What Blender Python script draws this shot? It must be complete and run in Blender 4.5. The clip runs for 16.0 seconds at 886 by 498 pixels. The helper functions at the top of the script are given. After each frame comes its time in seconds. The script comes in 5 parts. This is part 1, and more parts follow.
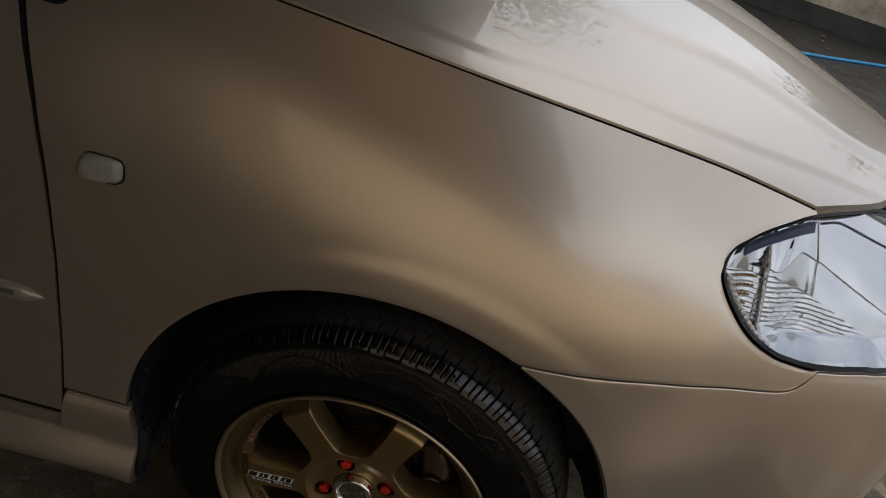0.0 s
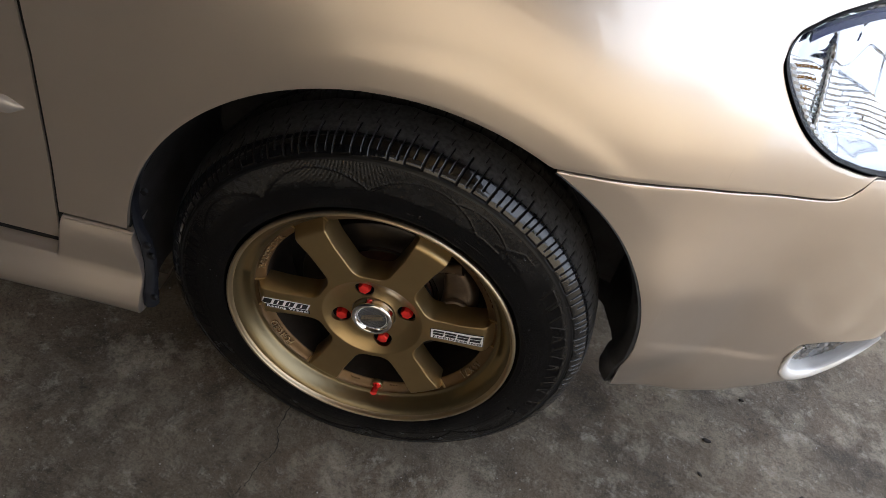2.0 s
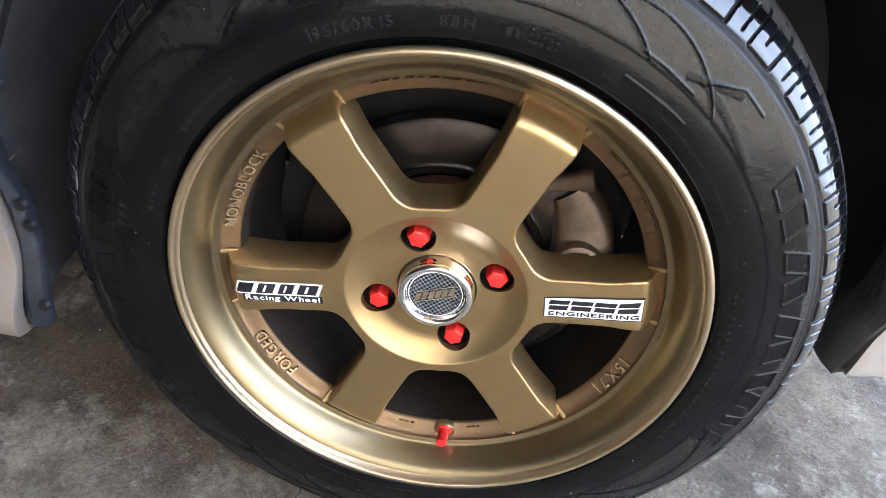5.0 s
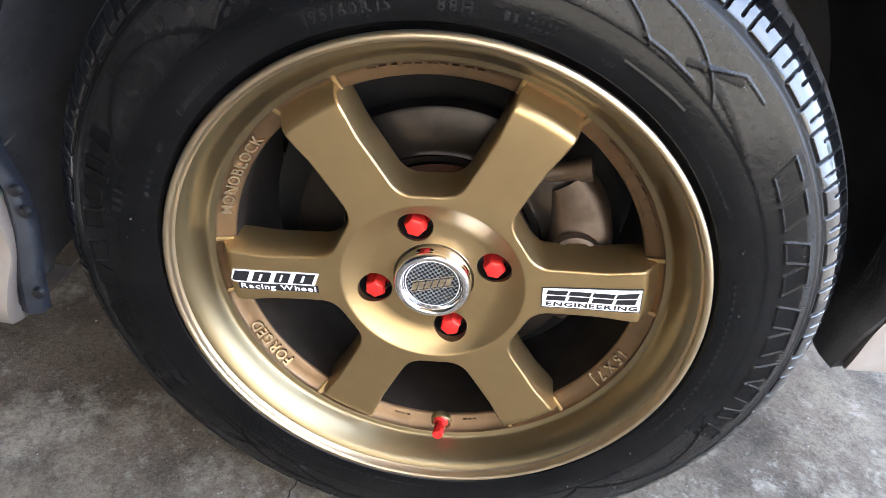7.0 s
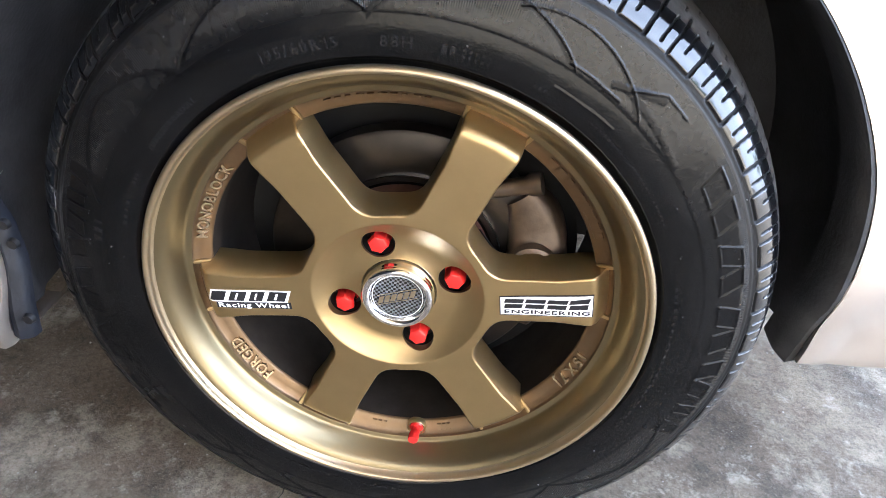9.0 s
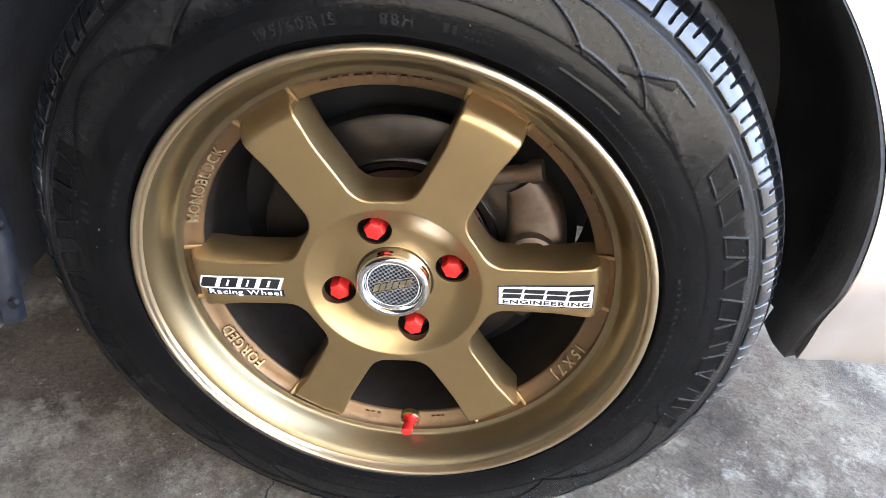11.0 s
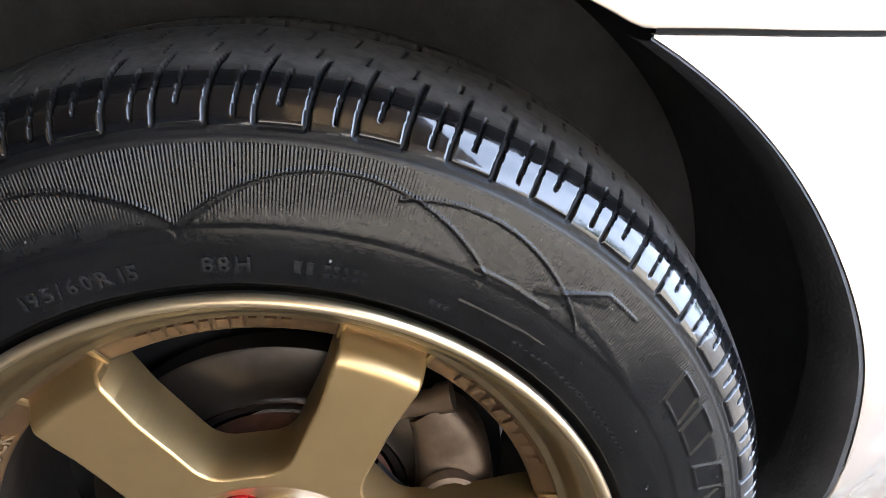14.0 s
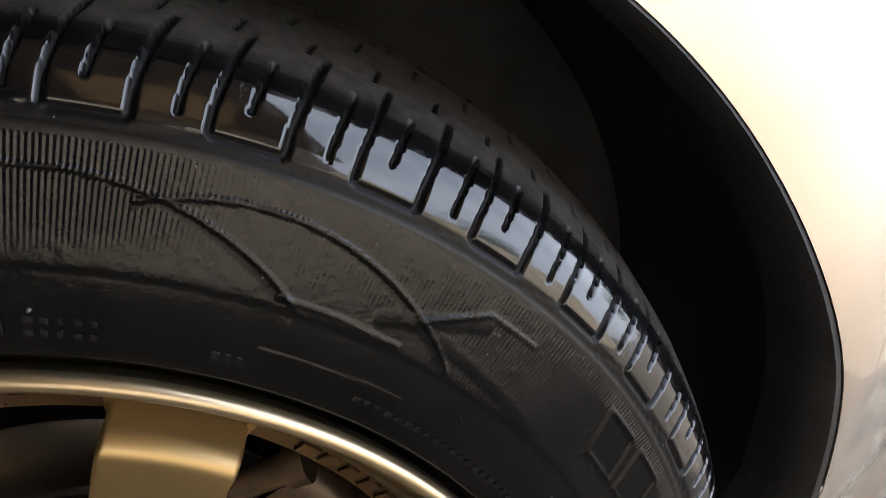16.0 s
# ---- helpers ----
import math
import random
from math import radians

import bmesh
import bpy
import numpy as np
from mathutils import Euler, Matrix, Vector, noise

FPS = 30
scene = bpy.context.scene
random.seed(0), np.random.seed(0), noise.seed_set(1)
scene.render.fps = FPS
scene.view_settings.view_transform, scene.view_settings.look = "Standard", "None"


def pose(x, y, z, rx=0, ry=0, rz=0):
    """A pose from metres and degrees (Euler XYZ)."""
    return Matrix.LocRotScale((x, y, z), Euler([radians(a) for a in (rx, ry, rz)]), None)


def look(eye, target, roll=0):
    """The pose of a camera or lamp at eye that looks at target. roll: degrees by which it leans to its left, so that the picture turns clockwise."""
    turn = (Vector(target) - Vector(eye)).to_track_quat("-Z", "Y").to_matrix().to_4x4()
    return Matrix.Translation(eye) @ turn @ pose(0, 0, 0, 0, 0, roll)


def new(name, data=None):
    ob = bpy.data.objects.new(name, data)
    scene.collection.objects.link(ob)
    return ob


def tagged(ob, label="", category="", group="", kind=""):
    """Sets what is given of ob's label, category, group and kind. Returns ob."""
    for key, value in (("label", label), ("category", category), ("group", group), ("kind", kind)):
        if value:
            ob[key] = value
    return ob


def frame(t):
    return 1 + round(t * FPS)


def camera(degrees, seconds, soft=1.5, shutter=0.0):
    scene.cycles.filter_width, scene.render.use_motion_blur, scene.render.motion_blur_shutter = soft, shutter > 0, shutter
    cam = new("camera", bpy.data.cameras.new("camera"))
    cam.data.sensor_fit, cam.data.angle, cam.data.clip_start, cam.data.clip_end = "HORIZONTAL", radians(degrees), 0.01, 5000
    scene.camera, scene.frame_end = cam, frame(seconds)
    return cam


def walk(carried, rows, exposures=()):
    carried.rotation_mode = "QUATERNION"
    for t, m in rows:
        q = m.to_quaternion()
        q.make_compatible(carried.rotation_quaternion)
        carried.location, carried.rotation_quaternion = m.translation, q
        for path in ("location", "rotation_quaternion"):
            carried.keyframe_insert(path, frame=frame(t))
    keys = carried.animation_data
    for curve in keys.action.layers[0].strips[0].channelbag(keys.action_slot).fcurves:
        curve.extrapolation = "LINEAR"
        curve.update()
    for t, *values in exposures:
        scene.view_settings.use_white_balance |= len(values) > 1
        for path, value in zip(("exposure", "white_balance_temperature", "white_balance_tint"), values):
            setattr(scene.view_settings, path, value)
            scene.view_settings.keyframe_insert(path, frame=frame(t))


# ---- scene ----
cam = camera(63.14, 16.0, soft=0.85, shutter=0.0)
PATH = [
    (0, (0.0391, -0.6659, 1.2038), (-0.0241, 1.012, 0.1172), 18.41),
    (0.5, (0.0468, -0.6764, 1.1758), (0.0964, 0.7538, -0.2214), 20.34),
    (1, (0.0452, -0.6909, 1.1658), (0.1143, 0.7469, -0.2227), 20.49),
    (1.5, (0.0385, -0.6982, 1.1585), (0.1013, 0.7318, -0.2384), 19.9),
    (2, (0.0364, -0.6486, 1.086), (0.0901, 0.822, -0.2685), 20.15),
    (2.5, (0.031, -0.5566, 1.0047), (-0.055, 0.826, -0.4378), 23.27),
    (3, (0.0065, -0.4813, 0.9095), (-0.0859, 0.866, -0.5658), 23.22),
    (3.2, (-0.0252, -0.4547, 0.8345), (-0.1223, 0.9628, -0.5731), 21.26),
    (3.5, (-0.0716, -0.4046, 0.7104), (-0.1313, 1.1691, -0.5224), 16.5),
    (3.7, (-0.0791, -0.3975, 0.6572), (-0.119, 1.1964, -0.5503), 13.79),
    (4, (-0.0759, -0.3932, 0.5977), (0.0182, 1.2408, -0.5517), 14.69),
    (4.5, (-0.0348, -0.4194, 0.6437), (-0.0205, 1.2077, -0.5192), 13.5),
    (5, (-0.0075, -0.4273, 0.6547), (0.012, 1.2146, -0.4872), 12.84),
    (7.5, (-0.0, -0.4292, 0.6451), (0.0176, 1.2121, -0.4976), 13.25),
    (8, (0.0091, -0.4398, 0.6518), (0.0066, 1.1946, -0.5009), 12.47),
    (8.5, (0.0224, -0.4453, 0.6687), (0.0142, 1.2021, -0.4653), 11.01),
    (9, (0.0302, -0.4512, 0.6762), (0.0299, 1.2022, -0.4491), 10.73),
    (11.5, (0.0264, -0.4414, 0.6602), (0.052, 1.1979, -0.4852), 12.3),
    (12, (0.0259, -0.4406, 0.6535), (0.0512, 1.1923, -0.5011), 12.68),
    (12.5, (0.0148, -0.4312, 0.6366), (0.0659, 1.2115, -0.5031), 14.18),
    (12.8, (0.0087, -0.4277, 0.6357), (0.019, 1.2812, -0.4032), 13.24),
    (13, (-0.0059, -0.3882, 0.6647), (0.0507, 1.3377, -0.3442), 11.26),
    (13.2, (-0.0091, -0.357, 0.672), (0.1364, 1.4249, -0.2245), 11.13),
    (13.5, (0.0088, -0.3275, 0.6842), (0.2164, 1.4512, -0.2063), 10.8),
    (14, (0.0307, -0.2888, 0.6764), (0.2787, 1.4971, -0.189), 8.28),
    (14.5, (0.0309, -0.2542, 0.6688), (0.4038, 1.5524, -0.104), 6.43),
    (15, (0.0275, -0.2274, 0.6688), (0.4697, 1.5888, -0.0425), 4.1),
    (15.5, (0.0406, -0.1893, 0.6627), (0.5426, 1.6119, -0.0471), 7.12),
    (16, (0.0912, -0.1866, 0.6362), (0.5079, 1.566, -0.2326), 5.57),
]

EXPOSURES = [(0, -0.43, 6450, 10), (0.5, -0.1, 6800, 10), (1, 0.67, 6250, 10), (1.5, 0.94, 6100, 10), (2, 1.1, 5850, 10), (3, 1.72, 5450, 10), (3.5, 2.25, 5400, 10), (4, 3.15, 5900, 10), (4.5, 3.2, 5150, 10), (9, 3.40, 5150, 10), (12.6, 3.38, 5200, 10), (13.5, 3.45, 5200, 10), (15, 2.78, 5250, 10), (16, 2.1, 5800, 10)]
walk(cam, [(t, look(eye, target, roll)) for t, eye, target, roll in PATH], EXPOSURES)

# ---- world and sun ----
SUN_EL, SUN_AZ = radians(54), radians(130)  # azimuth counted from +x towards +y
world = bpy.data.worlds.new("sky")
scene.world = world
world.use_nodes = True
wn = world.node_tree
sky = wn.nodes.new("ShaderNodeTexSky")
sky.sky_type = "NISHITA"
sky.sun_disc = False
sky.sun_elevation, sky.sun_rotation = SUN_EL, radians(90) - SUN_AZ
sky.dust_density = 4.0
# thin broken cloud over the blue
cloud = wn.nodes.new("ShaderNodeTexNoise")
cloud.inputs["Scale"].default_value, cloud.inputs["Detail"].default_value = 2.2, 6
veil = wn.nodes.new("ShaderNodeMapRange")
veil.inputs["From Min"].default_value, veil.inputs["From Max"].default_value = 0.35, 0.65
veil.inputs["To Min"].default_value, veil.inputs["To Max"].default_value = 0.42, 0.85
wn.links.new(cloud.outputs["Fac"], veil.inputs["Value"])
over = wn.nodes.new("ShaderNodeMix")
over.data_type = "RGBA"
over.inputs[7].default_value = (11.0, 11.0, 11.3, 1.0)
wn.links.new(veil.outputs[0], over.inputs[0])
wn.links.new(sky.outputs[0], over.inputs[6])
wn.links.new(over.outputs[2], wn.nodes["Background"].inputs[0])
wn.nodes["Background"].inputs[1].default_value = 0.15
sun = new("sun", bpy.data.lights.new("sun", "SUN"))
sun.data.energy, sun.data.angle, sun.data.color = 4.0, radians(0.6), (1.0, 0.93, 0.82)
sun.matrix_world = look((0, 0, 0), (-math.cos(SUN_AZ) * math.cos(SUN_EL), -math.sin(SUN_AZ) * math.cos(SUN_EL), -math.sin(SUN_EL)))


# ---- materials ----
def material(name, color, rough=0.5, metal=0.0, coat=0.0, vary=0.1, scale=20.0, bump=0.0, bump_scale=200.0, second=None, spec=0.5, coat_rough=0.04, rough_vary=0.0, distance=0.002):
    m = bpy.data.materials.new(name)
    m.use_nodes = True
    nt = m.node_tree
    b = nt.nodes["Principled BSDF"]
    b.inputs["Roughness"].default_value = rough
    b.inputs["Metallic"].default_value = metal
    b.inputs["Coat Weight"].default_value = coat
    b.inputs["Coat Roughness"].default_value = coat_rough
    b.inputs["Specular IOR Level"].default_value = spec
    tc = nt.nodes.new("ShaderNodeTexCoord")
    n1 = nt.nodes.new("ShaderNodeTexNoise")
    n1.inputs["Scale"].default_value = scale
    n1.inputs["Detail"].default_value = 8
    n1.inputs["Roughness"].default_value = 0.65
    nt.links.new(tc.outputs["Object"], n1.inputs["Vector"])
    ramp = nt.nodes.new("ShaderNodeValToRGB")
    dark = second or tuple(c * (1 - vary) for c in color)
    light = color if second else tuple(min(1, c * (1 + vary)) for c in color)
    ramp.color_ramp.elements[0].position, ramp.color_ramp.elements[1].position = 0.35, 0.65
    ramp.color_ramp.elements[0].color, ramp.color_ramp.elements[1].color = (*dark, 1), (*light, 1)
    nt.links.new(n1.outputs["Fac"], ramp.inputs[0])
    nt.links.new(ramp.outputs[0], b.inputs["Base Color"])
    if rough_vary:
        mr = nt.nodes.new("ShaderNodeMapRange")
        mr.inputs["From Min"].default_value, mr.inputs["From Max"].default_value = 0.3, 0.7
        mr.inputs["To Min"].default_value, mr.inputs["To Max"].default_value = max(0.02, rough - rough_vary), rough + rough_vary
        nt.links.new(n1.outputs["Fac"], mr.inputs["Value"])
        nt.links.new(mr.outputs[0], b.inputs["Roughness"])
    if bump:
        n2 = nt.nodes.new("ShaderNodeTexNoise")
        n2.inputs["Scale"].default_value = bump_scale
        n2.inputs["Detail"].default_value = 6
        nt.links.new(tc.outputs["Object"], n2.inputs["Vector"])
        bp = nt.nodes.new("ShaderNodeBump")
        bp.inputs["Strength"].default_value = bump
        bp.inputs["Distance"].default_value = distance
        nt.links.new(n2.outputs["Fac"], bp.inputs["Height"])
        nt.links.new(bp.outputs[0], b.inputs["Normal"])
    return m


def concrete_material():
    """Worn concrete: cloudy stains, sandy grain, dark and pale grit."""
    m = material("concrete_floor", (0.245, 0.203, 0.142), 0.8, 0, 0, 0.2, 2.0, second=(0.10, 0.081, 0.058))
    nt = m.node_tree
    b, tc = nt.nodes["Principled BSDF"], next(n for n in nt.nodes if n.type == "TEX_COORD")
    base = b.inputs["Base Color"].links[0].from_socket

    def noise_tex(scale, detail=8.0, rough=0.6):
        n = nt.nodes.new("ShaderNodeTexNoise")
        n.inputs["Scale"].default_value, n.inputs["Detail"].default_value, n.inputs["Roughness"].default_value = scale, detail, rough
        nt.links.new(tc.outputs["Object"], n.inputs["Vector"])
        return n.outputs["Fac"]

    def ranged(value, a, c, d, e):
        mr = nt.nodes.new("ShaderNodeMapRange")
        for k, v in zip(("From Min", "From Max", "To Min", "To Max"), (a, c, d, e)):
            mr.inputs[k].default_value = v
        nt.links.new(value, mr.inputs["Value"])
        return mr.outputs[0]

    def mix(kind, fac, a, c):
        n = nt.nodes.new("ShaderNodeMix")
        n.data_type, n.blend_type = "RGBA", kind
        for k, v in ((0, fac), (6, a), (7, c)):
            if isinstance(v, (float, tuple)):
                n.inputs[k].default_value = v
            else:
                nt.links.new(v, n.inputs[k])
        return n.outputs[2]

    col = mix("MULTIPLY", ranged(noise_tex(11, 12, 0.75), 0.46, 0.58, 0.0, 0.6), base, (0.5, 0.46, 0.40, 1.0))
    col = mix("MULTIPLY", ranged(noise_tex(2.6, 12, 0.68), 0.46, 0.57, 0.0, 1.0), col, (0.40, 0.345, 0.27, 1.0))
    col = mix("MIX", ranged(noise_tex(1.1, 9, 0.6), 0.47, 0.62, 0.0, 0.7), col, (0.10, 0.077, 0.05, 1.0))
    col = mix("MIX", ranged(noise_tex(4.3, 10, 0.62), 0.50, 0.60, 0.0, 0.75), col, (0.15, 0.114, 0.076, 1.0))
    col = mix("MIX", ranged(noise_tex(6.5, 11, 0.7), 0.52, 0.62, 0.0, 0.7), col, (0.30, 0.262, 0.20, 1.0))
    col = mix("MULTIPLY", ranged(noise_tex(150, 9, 0.9), 0.48, 0.58, 0.0, 0.75), col, (0.34, 0.31, 0.27, 1.0))
    col = mix("MULTIPLY", ranged(noise_tex(34, 10, 0.8), 0.51, 0.60, 0.0, 0.7), col, (0.42, 0.40, 0.36, 1.0))
    col = mix("MIX", ranged(noise_tex(19, 12, 0.85), 0.545, 0.62, 0.0, 0.6), col, (0.34, 0.31, 0.26, 1.0))
    col = mix("MIX", ranged(noise_tex(260, 9, 0.9), 0.54, 0.63, 0.0, 0.5), col, (0.36, 0.335, 0.28, 1.0))
    nt.links.new(col, b.inputs["Base Color"])
    h = nt.nodes.new("ShaderNodeMath")
    h.operation = "MULTIPLY_ADD"
    nt.links.new(noise_tex(30, 8, 0.7), h.inputs[0])
    h.inputs[1].default_value = 2.0
    nt.links.new(noise_tex(240, 6, 0.8), h.inputs[2])
    bp = nt.nodes.new("ShaderNodeBump")
    bp.inputs["Strength"].default_value, bp.inputs["Distance"].default_value = 0.9, 0.0022
    nt.links.new(h.outputs[0], bp.inputs["Height"])
    nt.links.new(bp.outputs[0], b.inputs["Normal"])
    return m


def rubber_material():
    """Dressed tyre rubber; the float attribute "rib" says where the fine radial serration runs."""
    m = material("tyre_rubber", (0.004, 0.004, 0.0044), 0.24, 0.0, 0.0, 0.35, 18, rough_vary=0.06, spec=0.19)
    nt = m.node_tree
    b, tc = nt.nodes["Principled BSDF"], next(n for n in nt.nodes if n.type == "TEX_COORD")
    sep = nt.nodes.new("ShaderNodeSeparateXYZ")
    nt.links.new(tc.outputs["Object"], sep.inputs[0])

    def op(kind, a, c=None):
        n = nt.nodes.new("ShaderNodeMath")
        n.operation = kind
        for k, v in ((0, a), (1, c)):
            if isinstance(v, float):
                n.inputs[k].default_value = v
            elif v is not None:
                nt.links.new(v, n.inputs[k])
        return n.outputs[0]

    angle = op("ARCTAN2", sep.outputs["Z"], sep.outputs["X"])
    sh = nt.nodes.new("ShaderNodeAttribute")
    sh.attribute_name = "shine"
    old = b.inputs["Roughness"].links[0].from_socket
    nt.links.new(op("SUBTRACT", old, op("MULTIPLY", sh.outputs["Fac"], 0.2)), b.inputs["Roughness"])
    nt.links.new(op("MULTIPLY", op("MAXIMUM", sh.outputs["Fac"], 0.0), 0.95), b.inputs["Coat Weight"])
    b.inputs["Coat Roughness"].default_value = 0.06
    # dust on the tread crown, and a painted grey sheen on the side wall
    dust_sheen = nt.nodes.new("ShaderNodeAttribute")
    dust_sheen.attribute_name = "dust_sheen"
    tint = nt.nodes.new("ShaderNodeMix")
    tint.data_type = "RGBA"
    tint.inputs[7].default_value = (0.054, 0.052, 0.049, 1.0)
    pits = nt.nodes.new("ShaderNodeTexNoise")
    pits.inputs["Scale"].default_value, pits.inputs["Detail"].default_value = 160, 8
    nt.links.new(tc.outputs["Object"], pits.inputs["Vector"])
    nt.links.new(op("MULTIPLY", dust_sheen.outputs["Fac"], op("MULTIPLY", op("SUBTRACT", pits.outputs["Fac"], 0.18), 2.4)), tint.inputs[0])
    nt.links.new(b.inputs["Base Color"].links[0].from_socket, tint.inputs[6])
    nt.links.new(tint.outputs[2], b.inputs["Base Color"])
    nt.links.new(op("ADD", op("MULTIPLY", op("MINIMUM", dust_sheen.outputs["Fac"], 0.1), 1.3), 0.15), b.inputs["Specular IOR Level"])
    peel = nt.nodes.new("ShaderNodeTexNoise")
    peel.inputs["Scale"].default_value, peel.inputs["Detail"].default_value = 230, 3
    nt.links.new(tc.outputs["Object"], peel.inputs["Vector"])
    wave = op("MULTIPLY", op("SINE", op("MULTIPLY", angle, 1020.0)), 0.27)
    at = nt.nodes.new("ShaderNodeAttribute")
    at.attribute_name = "rib"
    grain = nt.nodes.new("ShaderNodeTexNoise")
    grain.inputs["Scale"].default_value, grain.inputs["Detail"].default_value = 700, 4
    nt.links.new(tc.outputs["Object"], grain.inputs["Vector"])
    height = op("ADD", op("MULTIPLY", wave, at.outputs["Fac"]), op("ADD", op("MULTIPLY", grain.outputs["Fac"], 0.12), op("MULTIPLY", peel.outputs["Fac"], 0.45)))
    bp = nt.nodes.new("ShaderNodeBump")
    bp.inputs["Strength"].default_value, bp.inputs["Distance"].default_value = 1.0, 0.0006
    nt.links.new(height, bp.inputs["Height"])
    nt.links.new(bp.outputs[0], b.inputs["Normal"])
    return m


def paint_material(name, color):
    """Metallic car paint: flakes under a clear coat."""
    m = material(name, color, 0.32, 0.85, 1.0, 0.03, 3.0, coat_rough=0.03)
    nt = m.node_tree
    b, tc = nt.nodes["Principled BSDF"], next(n for n in nt.nodes if n.type == "TEX_COORD")
    v = nt.nodes.new("ShaderNodeTexVoronoi")
    v.inputs["Scale"].default_value = 2500
    nt.links.new(tc.outputs["Object"], v.inputs["Vector"])
    bp = nt.nodes.new("ShaderNodeBump")
    bp.inputs["Strength"].default_value, bp.inputs["Distance"].default_value = 0.08, 0.0003
    nt.links.new(v.outputs["Distance"], bp.inputs["Height"])
    nt.links.new(bp.outputs[0], b.inputs["Normal"])
    return m


def carbon_material():
    m = material("carbon_weave", (0.05, 0.05, 0.055), 0.25, 0.2, 1.0, 0.1)
    nt = m.node_tree
    b, tc = nt.nodes["Principled BSDF"], next(n for n in nt.nodes if n.type == "TEX_COORD")
    mp = nt.nodes.new("ShaderNodeMapping")
    mp.inputs["Rotation"].default_value = (radians(90), 0, 0)
    mp.inputs["Location"].default_value = (0.0003, 0.0003, 0.5)
    nt.links.new(tc.outputs["Object"], mp.inputs["Vector"])
    ck = nt.nodes.new("ShaderNodeTexChecker")
    ck.inputs["Scale"].default_value = 480
    ck.inputs["Color1"].default_value, ck.inputs["Color2"].default_value = (0.012, 0.012, 0.013, 1), (0.17, 0.175, 0.19, 1)
    nt.links.new(mp.outputs[0], ck.inputs["Vector"])
    nt.links.new(ck.outputs["Color"], b.inputs["Base Color"])
    return m


def sheet_material():
    """Amber plastic that lets part of the daylight through, for the added sheet."""
    m = material("amber_plastic", (0.42, 0.32, 0.20), 0.5, 0, 0, 0.2, 3.0)
    nt = m.node_tree
    lit = nt.nodes.new("ShaderNodeBsdfTranslucent")
    lit.inputs["Color"].default_value = (0.85, 0.69, 0.46, 1.0)
    both = nt.nodes.new("ShaderNodeMixShader")
    both.inputs[0].default_value = 0.31
    nt.links.new(nt.nodes["Principled BSDF"].outputs[0], both.inputs[1])
    nt.links.new(lit.outputs[0], both.inputs[2])
    nt.links.new(both.outputs[0], nt.nodes["Material Output"].inputs[0])
    return m


def glass_material(name, rough=0.02):
    """Thin clear cover: see-through, with a mirror gloss that grows at the edges."""
    m = bpy.data.materials.new(name)
    m.use_nodes = True
    nt = m.node_tree
    nt.nodes.remove(nt.nodes["Principled BSDF"])
    clear, gloss, fres, mixed, steep, lift = (nt.nodes.new(k) for k in ("ShaderNodeBsdfTransparent", "ShaderNodeBsdfGlossy", "ShaderNodeLayerWeight", "ShaderNodeMixShader", "ShaderNodeMath", "ShaderNodeMath"))
    clear.inputs[0].default_value = (0.93, 0.94, 0.95, 1)
    gloss.inputs["Roughness"].default_value = rough
    steep.operation, lift.operation = "POWER", "MULTIPLY_ADD"
    steep.inputs[1].default_value, lift.inputs[1].default_value, lift.inputs[2].default_value = 4.0, 0.45, 0.022
    nt.links.new(fres.outputs["Facing"], steep.inputs[0])
    nt.links.new(steep.outputs[0], lift.inputs[0])
    nt.links.new(lift.outputs[0], mixed.inputs[0])
    nt.links.new(clear.outputs[0], mixed.inputs[1])
    nt.links.new(gloss.outputs[0], mixed.inputs[2])
    nt.links.new(mixed.outputs[0], nt.nodes["Material Output"].inputs["Surface"])
    return m


PAINT = paint_material("champagne_paint", (0.615, 0.535, 0.45))
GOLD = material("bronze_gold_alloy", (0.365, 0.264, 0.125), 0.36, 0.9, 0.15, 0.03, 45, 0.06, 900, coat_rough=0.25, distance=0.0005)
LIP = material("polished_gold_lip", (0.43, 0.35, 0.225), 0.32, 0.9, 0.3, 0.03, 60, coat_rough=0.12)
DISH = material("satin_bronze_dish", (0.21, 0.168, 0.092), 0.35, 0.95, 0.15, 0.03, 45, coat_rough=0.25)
RUBBER = rubber_material()
BLACKPL = material("black_liner_plastic", (0.038, 0.038, 0.040), 0.6, 0.0, 0.0, 0.35, 14, 0.3, 260, spec=0.22)
GREYPL = material("blue_black_liner_flap", (0.006, 0.007, 0.0105), 0.5, 0.0, 0.0, 0.4, 30, 0.4, 120, spec=0.24)
RING = material("dull_bronze_ring", (0.17, 0.112, 0.06), 0.42, 0.75, 0.0, 0.08, 60)
# the shade behind the spokes is put into the barrel's colour
BARREL_DARK = material("shaded_barrel", (0.030, 0.025, 0.021), 0.6, 0.2, 0.0, 0.3, 30, spec=0.15)
# paler than the ring: the letters' edge highlights are in the colour
LETTER = material("highlit_bronze_letter", (0.46, 0.345, 0.205), 0.26, 0.85, 0.2, 0.03, 45, coat_rough=0.3)
MARK = material("moulded_rubber", (0.010, 0.010, 0.011), 0.2, 0.0, 0.0, 0.2, 60)
GASKET = material("black_gasket", (0.008, 0.008, 0.009), 0.5, 0.0, 0.0, 0.2, 30, spec=0.2)
CONCRETE = concrete_material()
CRACK = material("crack_dirt", (0.022, 0.019, 0.016), 0.95, 0, 0, 0.3, 60)
CHROME = material("chrome", (0.82, 0.82, 0.83), 0.09, 1.0, 0, 0.03, 40, rough_vary=0.04)
REFLECTOR = material("lamp_reflector", (0.62, 0.63, 0.65), 0.07, 1.0, 0, 0.02)
